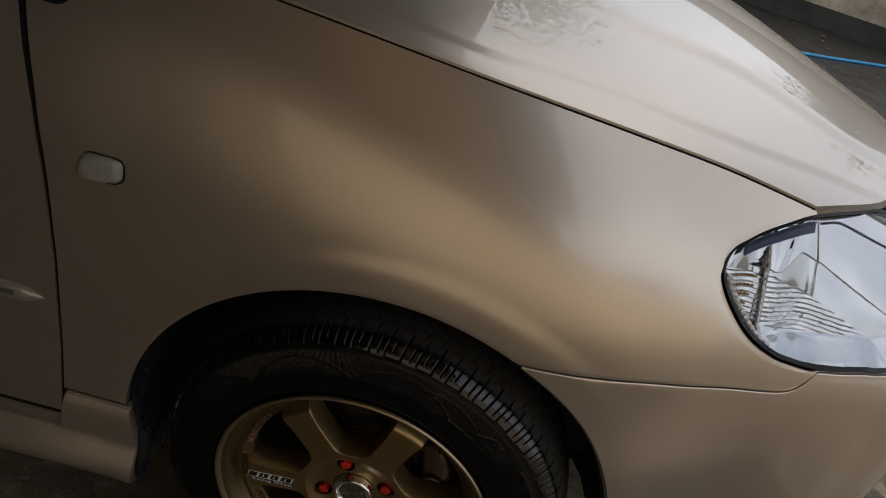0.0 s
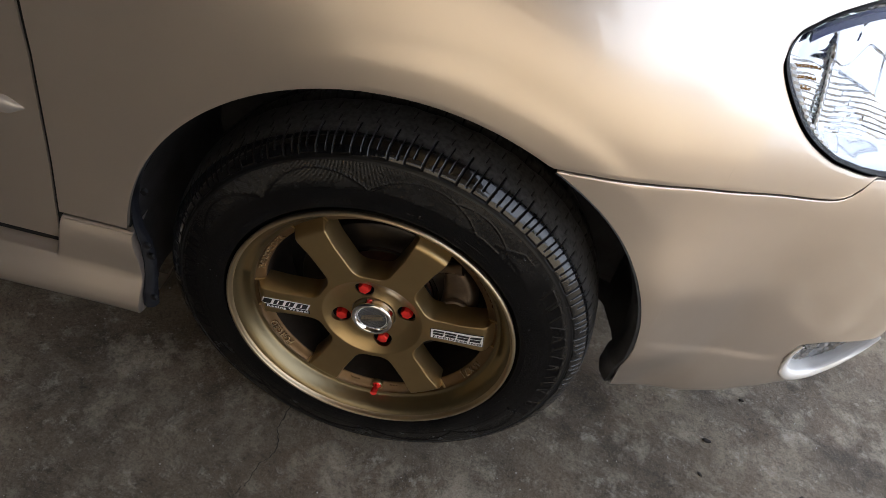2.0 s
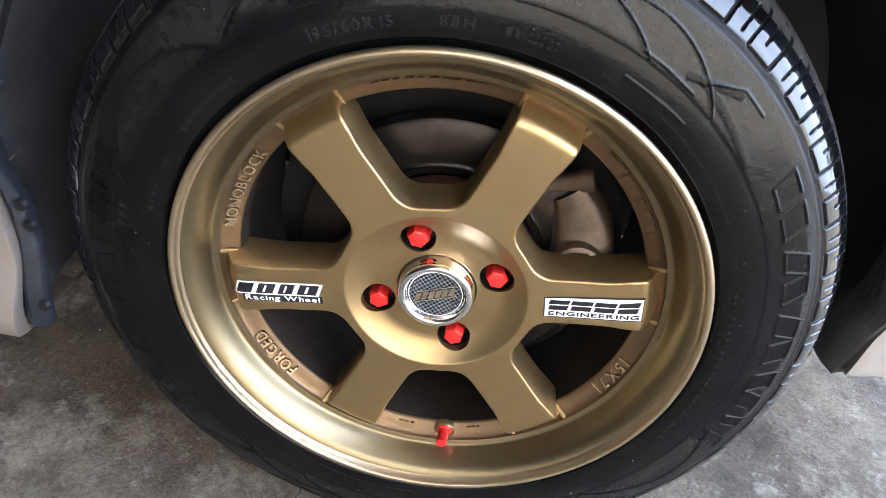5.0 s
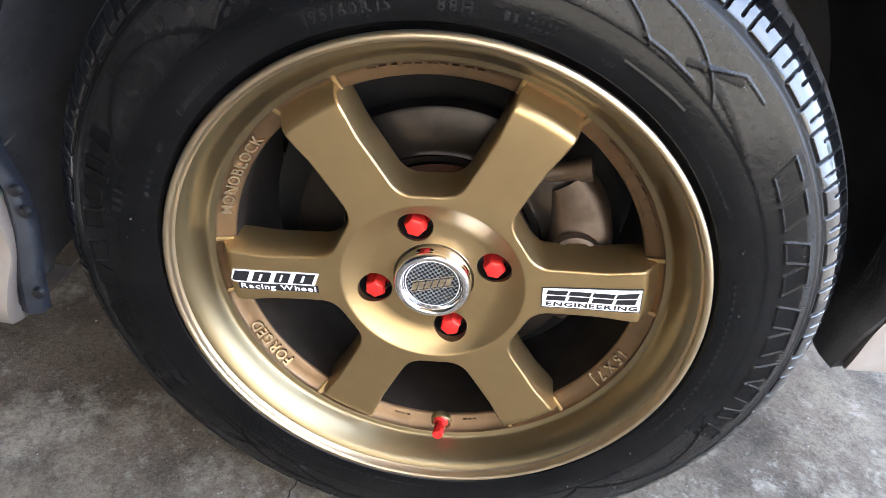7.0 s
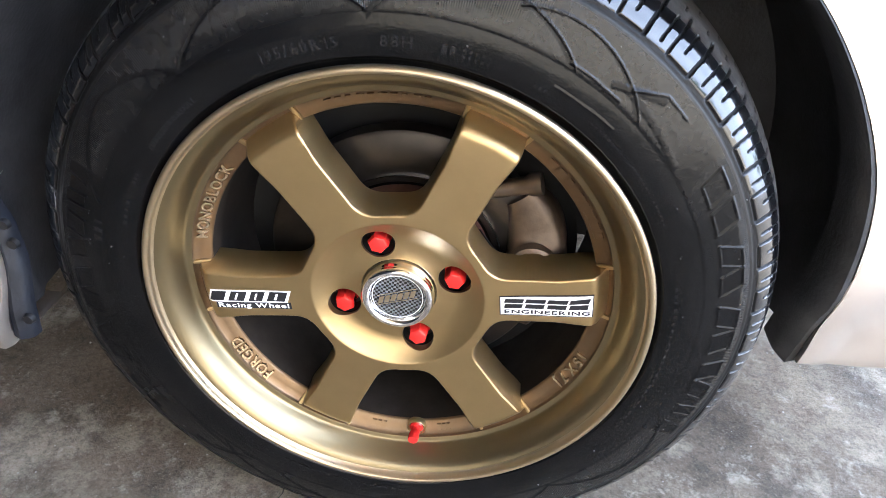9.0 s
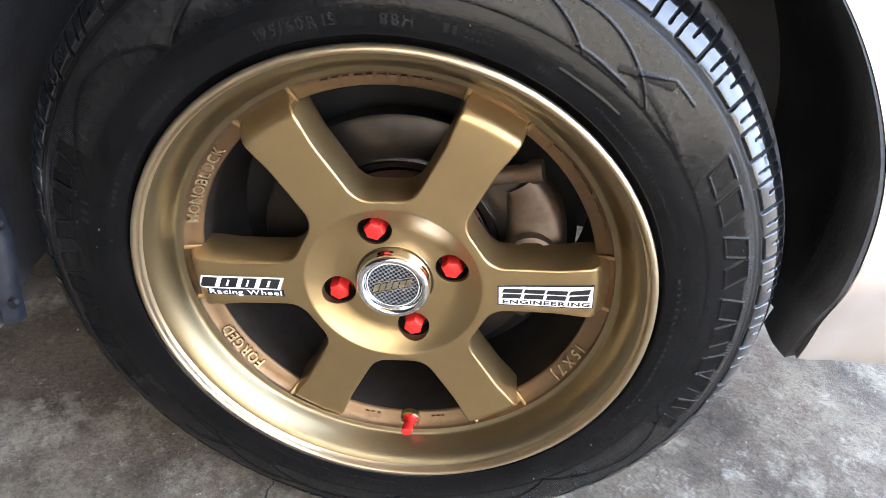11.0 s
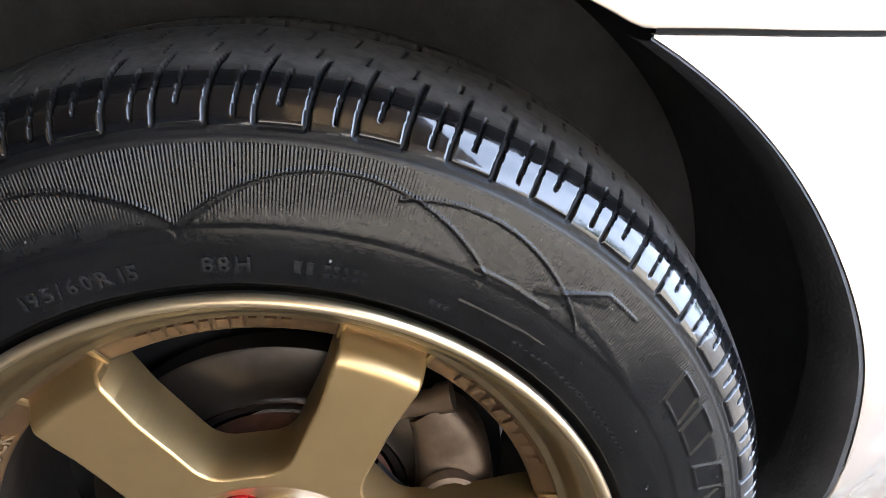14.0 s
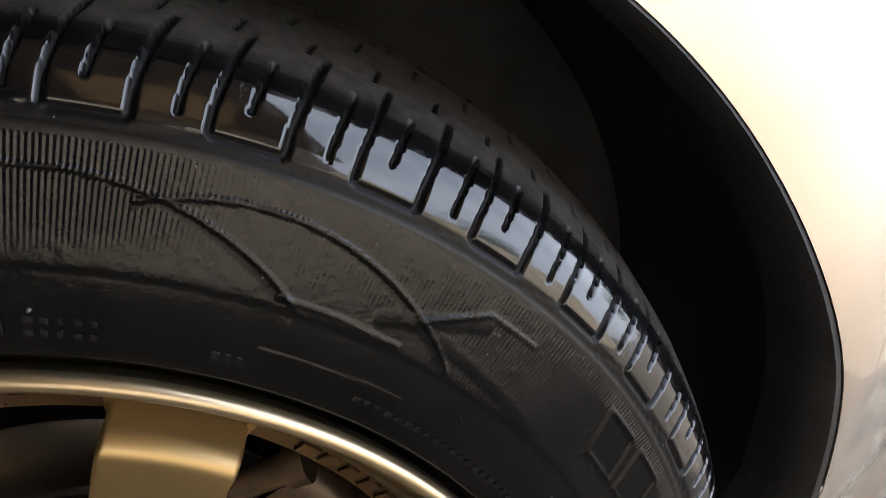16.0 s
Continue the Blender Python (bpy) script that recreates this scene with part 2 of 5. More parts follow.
SILVERPL = material("satin_silver_trim", (0.82, 0.81, 0.79), 0.35, 0.2, 0.5, 0.03)
RED = material("red_anodised", (0.82, 0.03, 0.022), 0.24, 0.35, 0.5, 0.06, 80)
WALLPAINT = material("weathered_wall", (0.22, 0.20, 0.175), 0.9, 0, 0, 0.2, 2.5, 0.4, 60, second=(0.11, 0.10, 0.085))
# the brown blotches imitate dappled sunlight mirrored in the fender
CREAM = material("cream_wall", (0.78, 0.68, 0.51), 0.9, 0, 0, 0.2, 1.3, second=(0.46, 0.36, 0.23))
BEIGE = material("stained_beige_wall", (0.46, 0.40, 0.31), 0.9, 0, 0, 0.2, 5.0, 0.4, 60, second=(0.20, 0.165, 0.12))
MOSS = material("black_mould_wall", (0.035, 0.035, 0.03), 0.9, 0, 0, 0.4, 3.0, 0.5, 50)
# dark from wet, and darker still because the trees' shade is in the colour
WET_SHADED_YARD = material("wet_shaded_yard", (0.035, 0.033, 0.028), 0.4, 0, 0, 0.4, 5, 0.6, 30, second=(0.012, 0.012, 0.011))
# near-black so that the unseen south wall sends no light to the door
DARK_BLOCKER = material("dark_blocker_wall", (0.038, 0.039, 0.040), 0.85, 0, 0, 0.25, 2.2)
ROOF = material("roof_underside", (0.26, 0.20, 0.13), 0.8, 0, 0, 0.2, 2)
AMBERSHEET = sheet_material()
# tan tone chosen for what the fender mirrors
BOARDS = material("tan_blocker", (0.58, 0.46, 0.31), 0.8, 0, 0, 0.2, 3)
GREYCAST = material("cast_iron", (0.085, 0.062, 0.044), 0.42, 0.6, 0, 0.35, 24, 0.12, 240)
DISC = material("brake_disc_steel", (0.033, 0.028, 0.024), 0.36, 0.7, 0, 0.25, 30)
RUST = material("hub_rust", (0.10, 0.045, 0.03), 0.8, 0.2, 0, 0.3, 60)
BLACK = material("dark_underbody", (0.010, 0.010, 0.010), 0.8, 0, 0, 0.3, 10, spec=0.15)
WHITE = material("white_vinyl", (0.82, 0.82, 0.83), 0.35, 0, 0, 0.02, 60)
INK = material("black_vinyl", (0.012, 0.012, 0.014), 0.35, 0, 0, 0.1, 60)
CARBON = carbon_material()
GLASS = glass_material("clear_lens")
BLUEPVC = material("blue_pvc", (0.03, 0.28, 0.55), 0.35, 0, 0, 0.08, 10)
LEAF = material("leaf_green", (0.07, 0.12, 0.03), 0.5, 0, 0, 0.35, 5)
BARK = material("bark", (0.12, 0.09, 0.06), 0.9, 0, 0, 0.3, 8, 0.8, 40)


# ---- building helpers ----
def finish(name, bm, mat, parent=None, label="", smooth=40, kind=""):
    me = bpy.data.meshes.new(name)
    bmesh.ops.recalc_face_normals(bm, faces=bm.faces)
    for f in bm.faces:
        f.smooth = smooth > 0
    bm.to_mesh(me)
    bm.free()
    if smooth > 0:
        me.set_sharp_from_angle(angle=radians(smooth))
    me.materials.append(mat)
    ob = new(name, me)
    while parent and parent.parent and parent.parent.parent:
        parent = parent.parent
    ob.parent = parent
    if label or kind:
        tagged(ob, label, kind=kind)
    return ob


def part(name, bm, mat, parent, label="", smooth=40, kind=""):
    return finish(name, bm, mat, parent, label, smooth, kind)


def interp(x, pts):
    """Smooth interpolation through (x, y) pairs (Catmull-Rom with flat ends)."""
    xs = [p[0] for p in pts]
    if x <= xs[0]:
        k = 0
    elif x >= xs[-1]:
        k = len(xs) - 2
    else:
        k = max(i for i in range(len(xs) - 1) if xs[i] <= x)
    (x0, y0), (x1, y1) = pts[k], pts[k + 1]
    d = x1 - x0
    m0 = (y1 - pts[k - 1][1]) / (x1 - pts[k - 1][0]) if k > 0 else (y1 - y0) / d
    m1 = (pts[k + 2][1] - y0) / (pts[k + 2][0] - x0) if k + 2 < len(pts) else (y1 - y0) / d
    t = (x - x0) / d
    if t < 0:
        return y0 + m0 * (x - x0)
    if t > 1:
        return y1 + m1 * (x - x1)
    return (2 * t**3 - 3 * t**2 + 1) * y0 + (t**3 - 2 * t**2 + t) * d * m0 + (-2 * t**3 + 3 * t**2) * y1 + (t**3 - t**2) * d * m1


def smoothstep(a, b, x):
    t = min(1.0, max(0.0, (x - a) / (b - a)))
    return t * t * (3 - 2 * t)


def sheet(bm, rows, close=False):
    """Quads between rows of points."""
    vs = [[bm.verts.new(p) for p in r] for r in rows]
    for a, b in zip(vs, vs[1:]):
        n = len(a)
        for i in range(n if close else n - 1):
            bm.faces.new((a[i], a[(i + 1) % n], b[(i + 1) % n], b[i]))
    return vs


def lathe(bm, profile, seg, to):
    """Turns (radius, depth) pairs round the wheel's axle. to maps (x, y, z) of the wheel into place."""
    rows = [[to(r * math.cos(2 * math.pi * i / seg), y, r * math.sin(2 * math.pi * i / seg)) for i in range(seg)] for r, y in profile]
    return sheet(bm, rows, True)


def block(bm, x0, y0, z0, x1, y1, z1):
    ret = bmesh.ops.create_cube(bm, size=1.0, matrix=Matrix.Translation(((x0 + x1) / 2, (y0 + y1) / 2, (z0 + z1) / 2)) @ Matrix.Diagonal((x1 - x0, y1 - y0, z1 - z0, 1)))
    return ret["verts"]


# ---- the setting ----
bm = bmesh.new()
sheet(bm, [[(x, y, 0.0) for x in (-400, -6, 0, 6, 400)] for y in (-400, -6, 0, 6, 400)])
ground = finish("ground", bm, CONCRETE)
tagged(ground, "grey worn concrete floor with stains and grit", "ground", kind="structure")


def wall(name, x0, y0, z0, x1, y1, z1, mat, label, category):
    b = bmesh.new()
    block(b, x0, y0, z0, x1, y1, z1)
    return tagged(finish(name, b, mat, smooth=0), label, category, kind="structure")


# an unseen carport roof whose front edge runs askew over the bonnet, with an added amber sheet
ROOF_PLAN = ((-5.0, -2.2), (-0.3, -2.2), (-0.3, -0.85), (0.62, -0.85), (0.62, -2.2), (1.58, -2.2), (0.02, 1.3), (-0.06, 2.9), (-5.0, 2.9))
# invented sheet: it turns the fender's dark reflection golden
SHEET_PLAN = ((-0.3, -2.2), (0.62, -2.2), (0.62, -0.85), (-0.3, -0.85))


def slab_over(plan, z0, z1):
    b = bmesh.new()
    low_ring, top_ring = ([b.verts.new((x, y, z)) for x, y in plan] for z in (z0, z1))
    b.faces.new(low_ring)
    b.faces.new(top_ring[::-1])
    for i in range(len(plan)):
        b.faces.new((low_ring[i - 1], low_ring[i], top_ring[i], top_ring[i - 1]))
    return b


tagged(finish("ceiling", slab_over(ROOF_PLAN, 2.5, 2.6), ROOF, smooth=0), "brown timber underside of a carport roof", "ceiling", kind="structure")
tagged(finish("added_amber_sheet", slab_over(SHEET_PLAN, 2.54, 2.545), AMBERSHEET, smooth=0), "unseen amber sheet added for golden light on the fender", "ceiling", kind="structure")
# two unseen walls, added to block light and bound the bonnet's reflection
wall("wall_north", -5, 2.75, 0, -0.5, 2.9, 2.5, WALLPAINT, "unseen plain wall added beside the car to block light", "wall")
wall("wall_west", -5.15, -2.0, 0, -5, 2.9, 2.5, WALLPAINT, "unseen plain wall added behind the car to block light", "wall")
# unseen wall, added to darken the door and the fender's rear reflections
wall("wall_south", -5, -2.15, 0, -0.58, -2.0, 2.5, DARK_BLOCKER, "unseen dark wall added to keep light off the door", "wall")
# unseen board, added to hide a sky strip from tyre and fender
wall("wall_sky_blocker", -0.58, -2.15, 1.66, 1.15, -2.0, 2.5, BOARDS, "unseen light brown board added to block low sky reflections", "wall")
# unseen wall behind the camera, added to give the paint golden reflections
wall("wall_low", -3.0, -3.75, 0, 9.0, -3.6, 2.3, CREAM, "unseen sunlit cream wall added for warm patchy reflections", "wall")
wall("wall_garden", -10, 7.6, 0.20, 16, 7.75, 1.9, BEIGE, "beige garden wall streaked with damp", "wall")
wall("trim_plinth", -10, 7.585, 0, 16, 7.76, 0.20, MOSS, "blackened damp foot of a garden wall", "wall")
wall("yard", 0.6, 1.75, -0.05, 16, 7.58, 0.004, WET_SHADED_YARD, "wet yard floor with leaf litter, tree shade in its colour", "ground")


def tube(bm, pts, r, seg=8):
    rows = []
    for i, p in enumerate(pts):
        a, b = Vector(pts[max(i - 1, 0)]), Vector(pts[min(i + 1, len(pts) - 1)])
        d = (b - a).normalized()
        u = d.cross(Vector((0, 0, 1)) if abs(d.z) < 0.9 else Vector((1, 0, 0))).normalized()
        v = d.cross(u)
        rr = r[i] if isinstance(r, (list, tuple)) else r
        rows.append([Vector(p) + rr * (math.cos(2 * math.pi * k / seg) * u + math.sin(2 * math.pi * k / seg) * v) for k in range(seg)])
    vs = sheet(bm, rows, True)
    bm.faces.new(vs[0])
    bm.faces.new(vs[-1][::-1])


bm = bmesh.new()
tube(bm, [(-1.0 + 0.5 * k, 3.75 + 0.345 * k + 0.02 * math.sin(k * 1.7), 0.016) for k in range(16)], 0.014, 12)
tagged(finish("water_pipe", bm, BLUEPVC), "blue plastic water pipe lying on wet ground", "pipe")


# fallen leaves on the wet yard
rng = random.Random(21)
vs, fs = [], []
for k in range(420):
    x, y, a, n = rng.uniform(1.2, 7.5), rng.uniform(3.0, 7.5), rng.uniform(0, 6.28), rng.uniform(0.012, 0.035)
    c, d = math.cos(a), math.sin(a)
    o = len(vs)
    vs += [(x - n * c, y - n * d, 0.006), (x - 0.35 * n * d, y + 0.35 * n * c, 0.006 + 0.3 * n), (x + n * c, y + n * d, 0.008), (x + 0.35 * n * d, y - 0.35 * n * c, 0.006 + 0.2 * n)]
    fs.append((o, o + 1, o + 2, o + 3))
me = bpy.data.meshes.new("leaf_litter")
me.from_pydata(vs, [], fs)
me.materials.append(material("dry_leaf", (0.30, 0.22, 0.12), 0.6, 0, 0, 0.3, 3.0, second=(0.05, 0.04, 0.025)))
tagged(new("leaf_litter", me), "brown fallen leaves scattered on the wet yard", "leaves", kind="stuff")

# ---- the car: body surface ----
PLAN_UP = [(-1.3, -0.10), (-0.9, -0.055), (-0.44, -0.006), (-0.35, 0.003), (-0.2, 0.010), (0.0, 0.012), (0.145, 0.017), (0.25, 0.034), (0.35, 0.068), (0.41, 0.095), (0.488, 0.129), (0.6, 0.175), (0.8, 0.285), (0.86, 0.36), (0.90, 0.45), (0.93, 0.62), (0.94, 0.87)]
PLAN_LOW = [(-1.3, -0.10), (-0.9, -0.055), (-0.44, -0.006), (-0.35, 0.003), (-0.2, 0.010), (0.0, 0.012), (0.145, 0.016), (0.25, 0.023), (0.33, 0.034), (0.38, 0.056), (0.43, 0.086), (0.488, 0.124), (0.6, 0.175), (0.8, 0.285), (0.86, 0.36), (0.90, 0.45), (0.93, 0.62), (0.94, 0.87)]
HOOD_Y = [(-1.3, 0.02), (-0.5, 0.08), (-0.24, 0.105), (0.0, 0.13), (0.19, 0.17), (0.32, 0.215), (0.46, 0.264), (0.6, 0.33), (0.8, 0.45)]
HOOD_Z = [(-1.3, 0.98), (-0.5, 0.955), (-0.24, 0.942), (0.0, 0.926), (0.19, 0.908), (0.32, 0.888), (0.46, 0.858), (0.6, 0.82), (0.8, 0.76)]
ARCH = (0.004, 0.33, 0.356, 0.335)
MID_Y = 0.86


def arch_z(x):
    q = 1 - ((x - ARCH[0]) / ARCH[2]) ** 2
    return ARCH[1] + ARCH[3] * math.sqrt(max(q, 0.0))


def side(x, z):
    """Depth of the car's skin at a place along the car and a height."""
    up = smoothstep(0.46, 0.63, z)
    y0, zh = interp(x, PLAN_LOW) * (1 - up) + interp(x, PLAN_UP) * up, interp(x, HOOD_Z)
    s = max(0.0, (z - 0.58) / (zh - 0.58))
    y = y0 + (interp(x, HOOD_Y) - y0) * min(s, 1.15) ** 2.6
    # the arch is flared: the skin lies a little deeper away from it
    d = math.hypot((x - ARCH[0]) / ARCH[2], (z - ARCH[1]) / ARCH[3]) - 1
    y += 0.0022 * smoothstep(0.10, 0.18, d) * (1 - smoothstep(0.4, 1.2, d)) * smoothstep(0.58, 0.68, z)
    y += 0.02 * max(0.0, (0.30 - z) / 0.1) ** 2
    # the bumper's lower corner tucks in behind the wheel arch
    y += 0.030 * smoothstep(0.37, 0.262, z) * smoothstep(0.32, 0.35, x) * (1 - smoothstep(0.39, 0.52, x))
    return y


car = new("car")
tagged(car, "champagne-gold sedan with bronze six-spoke wheels on concrete", "car")


def spread(a, b, n):
    return [a + (b - a) * i / n for i in range(n + 1)]


def panel(bm, us, lower, upper, n=24, off=0.0, fold=0.007, relief=None, ends=(True, True), lips=(True, True), top_radius=0.0):
    """A body panel between two edges, with its edges folded inwards."""
    rows = []
    for i, u in enumerate(us):
        a, b = lower(u), upper(u)
        e = min(0.0016, max(0.0, b - a) * 0.3)
        rad = min(top_radius, max(0.0, b - a) * 0.3)
        row = []
        for k in range(n + 1):
            z = a + (b - a) * k / n if k == n else a + (b - 1.2 * rad - a) * k / n
            y = side(u, z) + off + (relief(u, z) if relief else 0.0)
            if top_radius and k == n:
                row += [(u, y + rad * (1 - math.cos(radians(f))), z - rad * (1 - math.sin(radians(f)))) for f in (0, 25, 50, 70, 90)]
                row.append((u, y + rad + fold, z))
            elif fold and lips[0] and k == 0:
                row += [(u, y + fold, z), (u, y + 0.0011, z), (u, y + 0.0003, z + 0.3 * e), (u, y, z + e)]
            elif fold and lips[1] and k == n:
                row += [(u, y, z - e), (u, y + 0.0003, z - 0.3 * e), (u, y + 0.0011, z), (u, y + fold, z)]
            else:
                row.append((u, y, z))
        rows.append(row)
    if fold and ends[0]:
        rows.insert(0, [(x, y + fold, z) for x, y, z in rows[0]])
    if fold and ends[1]:
        rows.append([(x, y + fold, z) for x, y, z in rows[-1]])
    return sheet(bm, rows)


LIGHT_U = [(0.341, 0.799), (0.3424, 0.8065), (0.348, 0.8155), (0.364, 0.8245), (0.379, 0.8315), (0.402, 0.839), (0.466, 0.852), (0.561, 0.8515), (0.6, 0.846), (0.74, 0.797)]
LIGHT_L = [(0.341, 0.799), (0.3445, 0.788), (0.353, 0.776), (0.3725, 0.7555), (0.407, 0.7265), (0.4275, 0.714), (0.446, 0.705), (0.4685, 0.696), (0.488, 0.6915), (0.509, 0.687), (0.538, 0.684), (0.613, 0.683), (0.642, 0.681), (0.74, 0.692)]
SEAM = [(0.145, 0.637), (0.19, 0.641), (0.25, 0.645), (0.315, 0.649), (0.42, 0.649), (0.47, 0.647), (0.50, 0.648), (0.516, 0.655), (0.528, 0.669), (0.535, 0.6825)]


def linear(x, pts):
    return float(np.interp(x, [p[0] for p in pts], [p[1] for p in pts]))


# the outlines are smooth curves through these places


def rounded(pts):
    """A smooth outline that leaves its first point upright."""
    x0 = pts[0][0]
    roots = [(math.sqrt(x - x0), z) for x, z in pts]
    return [(x0 + q * q, interp(q, roots)) for q in spread(0.0, roots[-1][0], 140)]


LIGHT_U, LIGHT_L = rounded(LIGHT_U), rounded(LIGHT_L)
SEAM = [(x, interp(x, SEAM)) for x in spread(0.145, 0.535, 90)]


def fender_low(x):
    if x < -0.352:
        return 0.334
    if x < 0.145:
        return arch_z(x)
    return linear(x, SEAM) + 0.0016


def hood_edge(x):
    return interp(x, HOOD_Z) - 0.002


# the fender's rear edge leans with the door gap
def gap_x(z):
    return float(np.interp(z, [0.28, 0.42, 0.57, 0.63, 0.688, 0.772, 0.866, 0.95], [-0.442, -0.442, -0.447, -0.453, -0.461, -0.480, -0.509, -0.54]))


bm = bmesh.new()
us = [-0.3519 + 0.0016 * k for k in range(0, 8)] + spread(-0.338, 0.145, 70) + spread(0.152, 0.341, 26)
panel(bm, us, fender_low, hood_edge, 36, ends=(False, False), lips=(True, False))
sheet(bm, [[(u, side(u, hood_edge(u)) + d, hood_edge(u) - h) for d, h in ((0, 0), (0.0006, 0.0008), (0.0012, 0.010))] for u in us])
panel(bm, [0.341 + 0.194 * q * q for q in spread(0, 1, 40)], fender_low, lambda x: max(fender_low(x) + 0.0005, linear(x, LIGHT_L) - 0.003), 14, fold=0.004, ends=(False, True))
panel(bm, [0.341 + 0.117 * q * q for q in spread(0, 1, 26)], lambda x: linear(x, LIGHT_U) + 0.002, lambda x: max(hood_edge(x), linear(x, LIGHT_U) + 0.004), 10, fold=0.003, ends=(False, True), lips=(True, False))
rows = []
for k in range(37):
    row = []
    for i in range(9):
        z = 0.334 + (0.93 - 0.334) * k / 36
        x0 = gap_x(z)
        x = x0 + (-0.3519 - x0) * i / 8
        z1 = 0.334 + (hood_edge(x) - 0.334) * k / 36
        row.append((x, side(x, z1) + (0.007 if i == 0 else 0), z1))
    rows.append([row[0]] + [(row[0][0], row[0][1] - 0.007, row[0][2])] + row[1:])
sheet(bm, rows)
bmesh.ops.remove_doubles(bm, verts=bm.verts, dist=0.0004)
fender = part("fender", bm, PAINT, car)

BUMPER_LOW = [(0.357, 0.264), (0.40, 0.248), (0.47, 0.231), (0.56, 0.222), (0.64, 0.228), (0.70, 0.243), (0.76, 0.270), (0.83, 0.345), (0.94, 0.40)]


def bumper_low(x):
    return arch_z(x) if x < 0.3555 else linear(x, BUMPER_LOW)


def bumper_up(x):
    return linear(x, SEAM) - 0.0010 if x < 0.535 else linear(x, LIGHT_L) - 0.003 if x < 0.74 else linear(x, [(0.74, 0.697), (0.94, 0.66)])


FOG_U = [(0.642, 0.335), (0.646, 0.352), (0.657, 0.358), (0.70, 0.36), (0.815, 0.346)]
FOG_L = [(0.642, 0.335), (0.648, 0.309), (0.661, 0.290), (0.688, 0.272), (0.724, 0.270), (0.77, 0.295), (0.815, 0.346)]


def crease(x, z):
    """The step between the bumper and its lower apron."""
    zc = linear(x, [(0.36, 0.40), (0.474, 0.354), (0.59, 0.327), (0.7, 0.31)])
    return 0.0032 * smoothstep(0.358, 0.40, x) * smoothstep(zc - 0.006, zc + 0.008, z) * (1 - smoothstep(0.55, 0.68, x)) * (1 - smoothstep(0.43, 0.6, z))


US = spread(0.150, 0.33, 24) + [0.335, 0.34, 0.344, 0.348, 0.351, 0.353, 0.355, 0.3575] + spread(0.364, 0.642, 36) + spread(0.649, 0.815, 26) + spread(0.82, 0.94, 26)


def bumper_split(x):
    return max(arch_z(x) if x < 0.356 else 0.0, linear(x, [(0.145, 0.2), (0.354, 0.352), (0.356, 0.344), (0.50, 0.336), (0.642, 0.335), (0.646, 0.352), (0.657, 0.358), (0.70, 0.36), (0.815, 0.346), (0.94, 0.40)]))


bm = bmesh.new()
panel(bm, US, bumper_split, bumper_up, 60, relief=crease, ends=(False, False), lips=(False, True), fold=0.005, top_radius=0.0018)
panel(bm, [u for u in US if 0.3574 < u < 0.6425], bumper_low, bumper_split, 20, relief=crease, ends=(True, False), lips=(True, False))
panel(bm, [u for u in US if 0.6415 < u < 0.8155], lambda x: min(linear(x, BUMPER_LOW), linear(x, FOG_L) - 0.012), lambda x: linear(x, FOG_L) - 0.010, 6, ends=(False, False))
rows = [[(x, side(x, arch_z(x)) + crease(x, arch_z(x)) + d, arch_z(x)) for d in (0.0, 0.010)] for x in US if x < 0.3556]
sheet(bm, rows)
for v in bm.verts:
    if v.co.x > 0.356 and v.co.z < 0.345:
        v.co.x += 0.0145 * smoothstep(0.345, 0.264, v.co.z) * (1 - smoothstep(0.36, 0.46, v.co.x))
bmesh.ops.remove_doubles(bm, verts=bm.verts, dist=0.0004)
bumper = part("front_bumper", bm, PAINT, car)

# the far half of the bumper, bonnet edge and fender are plain closing panels
bm = bmesh.new()
rows = []
for x in spread(-1.3, 0.94, 40):
    rows.append([(x, 2 * MID_Y - side(x, 0.26 + (interp(x, HOOD_Z) - 0.262) * k / 16), 0.26 + (interp(x, HOOD_Z) - 0.262) * k / 16) for k in range(17)])
sheet(bm, rows)
part("far_side_panel", bm, PAINT, car)
bm = bmesh.new()
sheet(bm, [[(0.9395, MID_Y - 0.02 + 0.04 * i, z) for z in spread(0.4, 0.66, 6)] for i in range(2)])
part("nose_panel", bm, PAINT, car)

bm = bmesh.new()
rows = []
for k in range(37):
    z = 0.283 + (0.93 - 0.283) * k / 36
    x1 = gap_x(z) - 0.0045
    row = []
    for i in range(31):
        x = -1.3 + (x1 + 1.3) * i / 30
        y = side(x, z) + 0.006 * math.exp(-((z - 0.745) / 0.006) ** 2) * 0.4
        row.append((x, y, z))
    row.append((x1, side(x1, z) + 0.008, z))
    rows.append(row)
rows.insert(0, [(x, y + 0.008, z) for x, y, z in rows[0]])
sheet(bm, rows)
door = part("door", bm, PAINT, car)

bm = bmesh.new()
rows = []
for i in range(25):
    t = i / 24
    x = -0.464 - 0.5 * t
    h = 0.0145 * min(1.0, math.sqrt(1 - (1 - min(t / 0.09, 1.0)) ** 2) + 0.02)
    zc = 0.4945 - 0.01 * t
    rows.append([(x, side(x, zc + h * math.cos(a)) + 0.0005 - 0.008 * math.sin(a) * min(1, h / 0.012), zc + h * math.cos(a)) for a in spread(0, math.pi, 8)])
sheet(bm, rows)
moulding = part("moulding", bm, material("satin_moulding", (0.40, 0.37, 0.335), 0.3, 0.5, 0.5, 0.03), door, "satin silver door moulding")
bm = bmesh.new()
sheet(bm, [[(x, side(x, z) - 0.0078, z) for z in (0.4945 - 0.02 * (-0.464 - x) + h for h in (-0.001, 0.003, 0.007))] for x in spread(-0.50, -0.96, 12)])
part("moulding_inlay", bm, material("grey_inlay", (0.10, 0.095, 0.09), 0.4), moulding, "dark grey inlay strip")

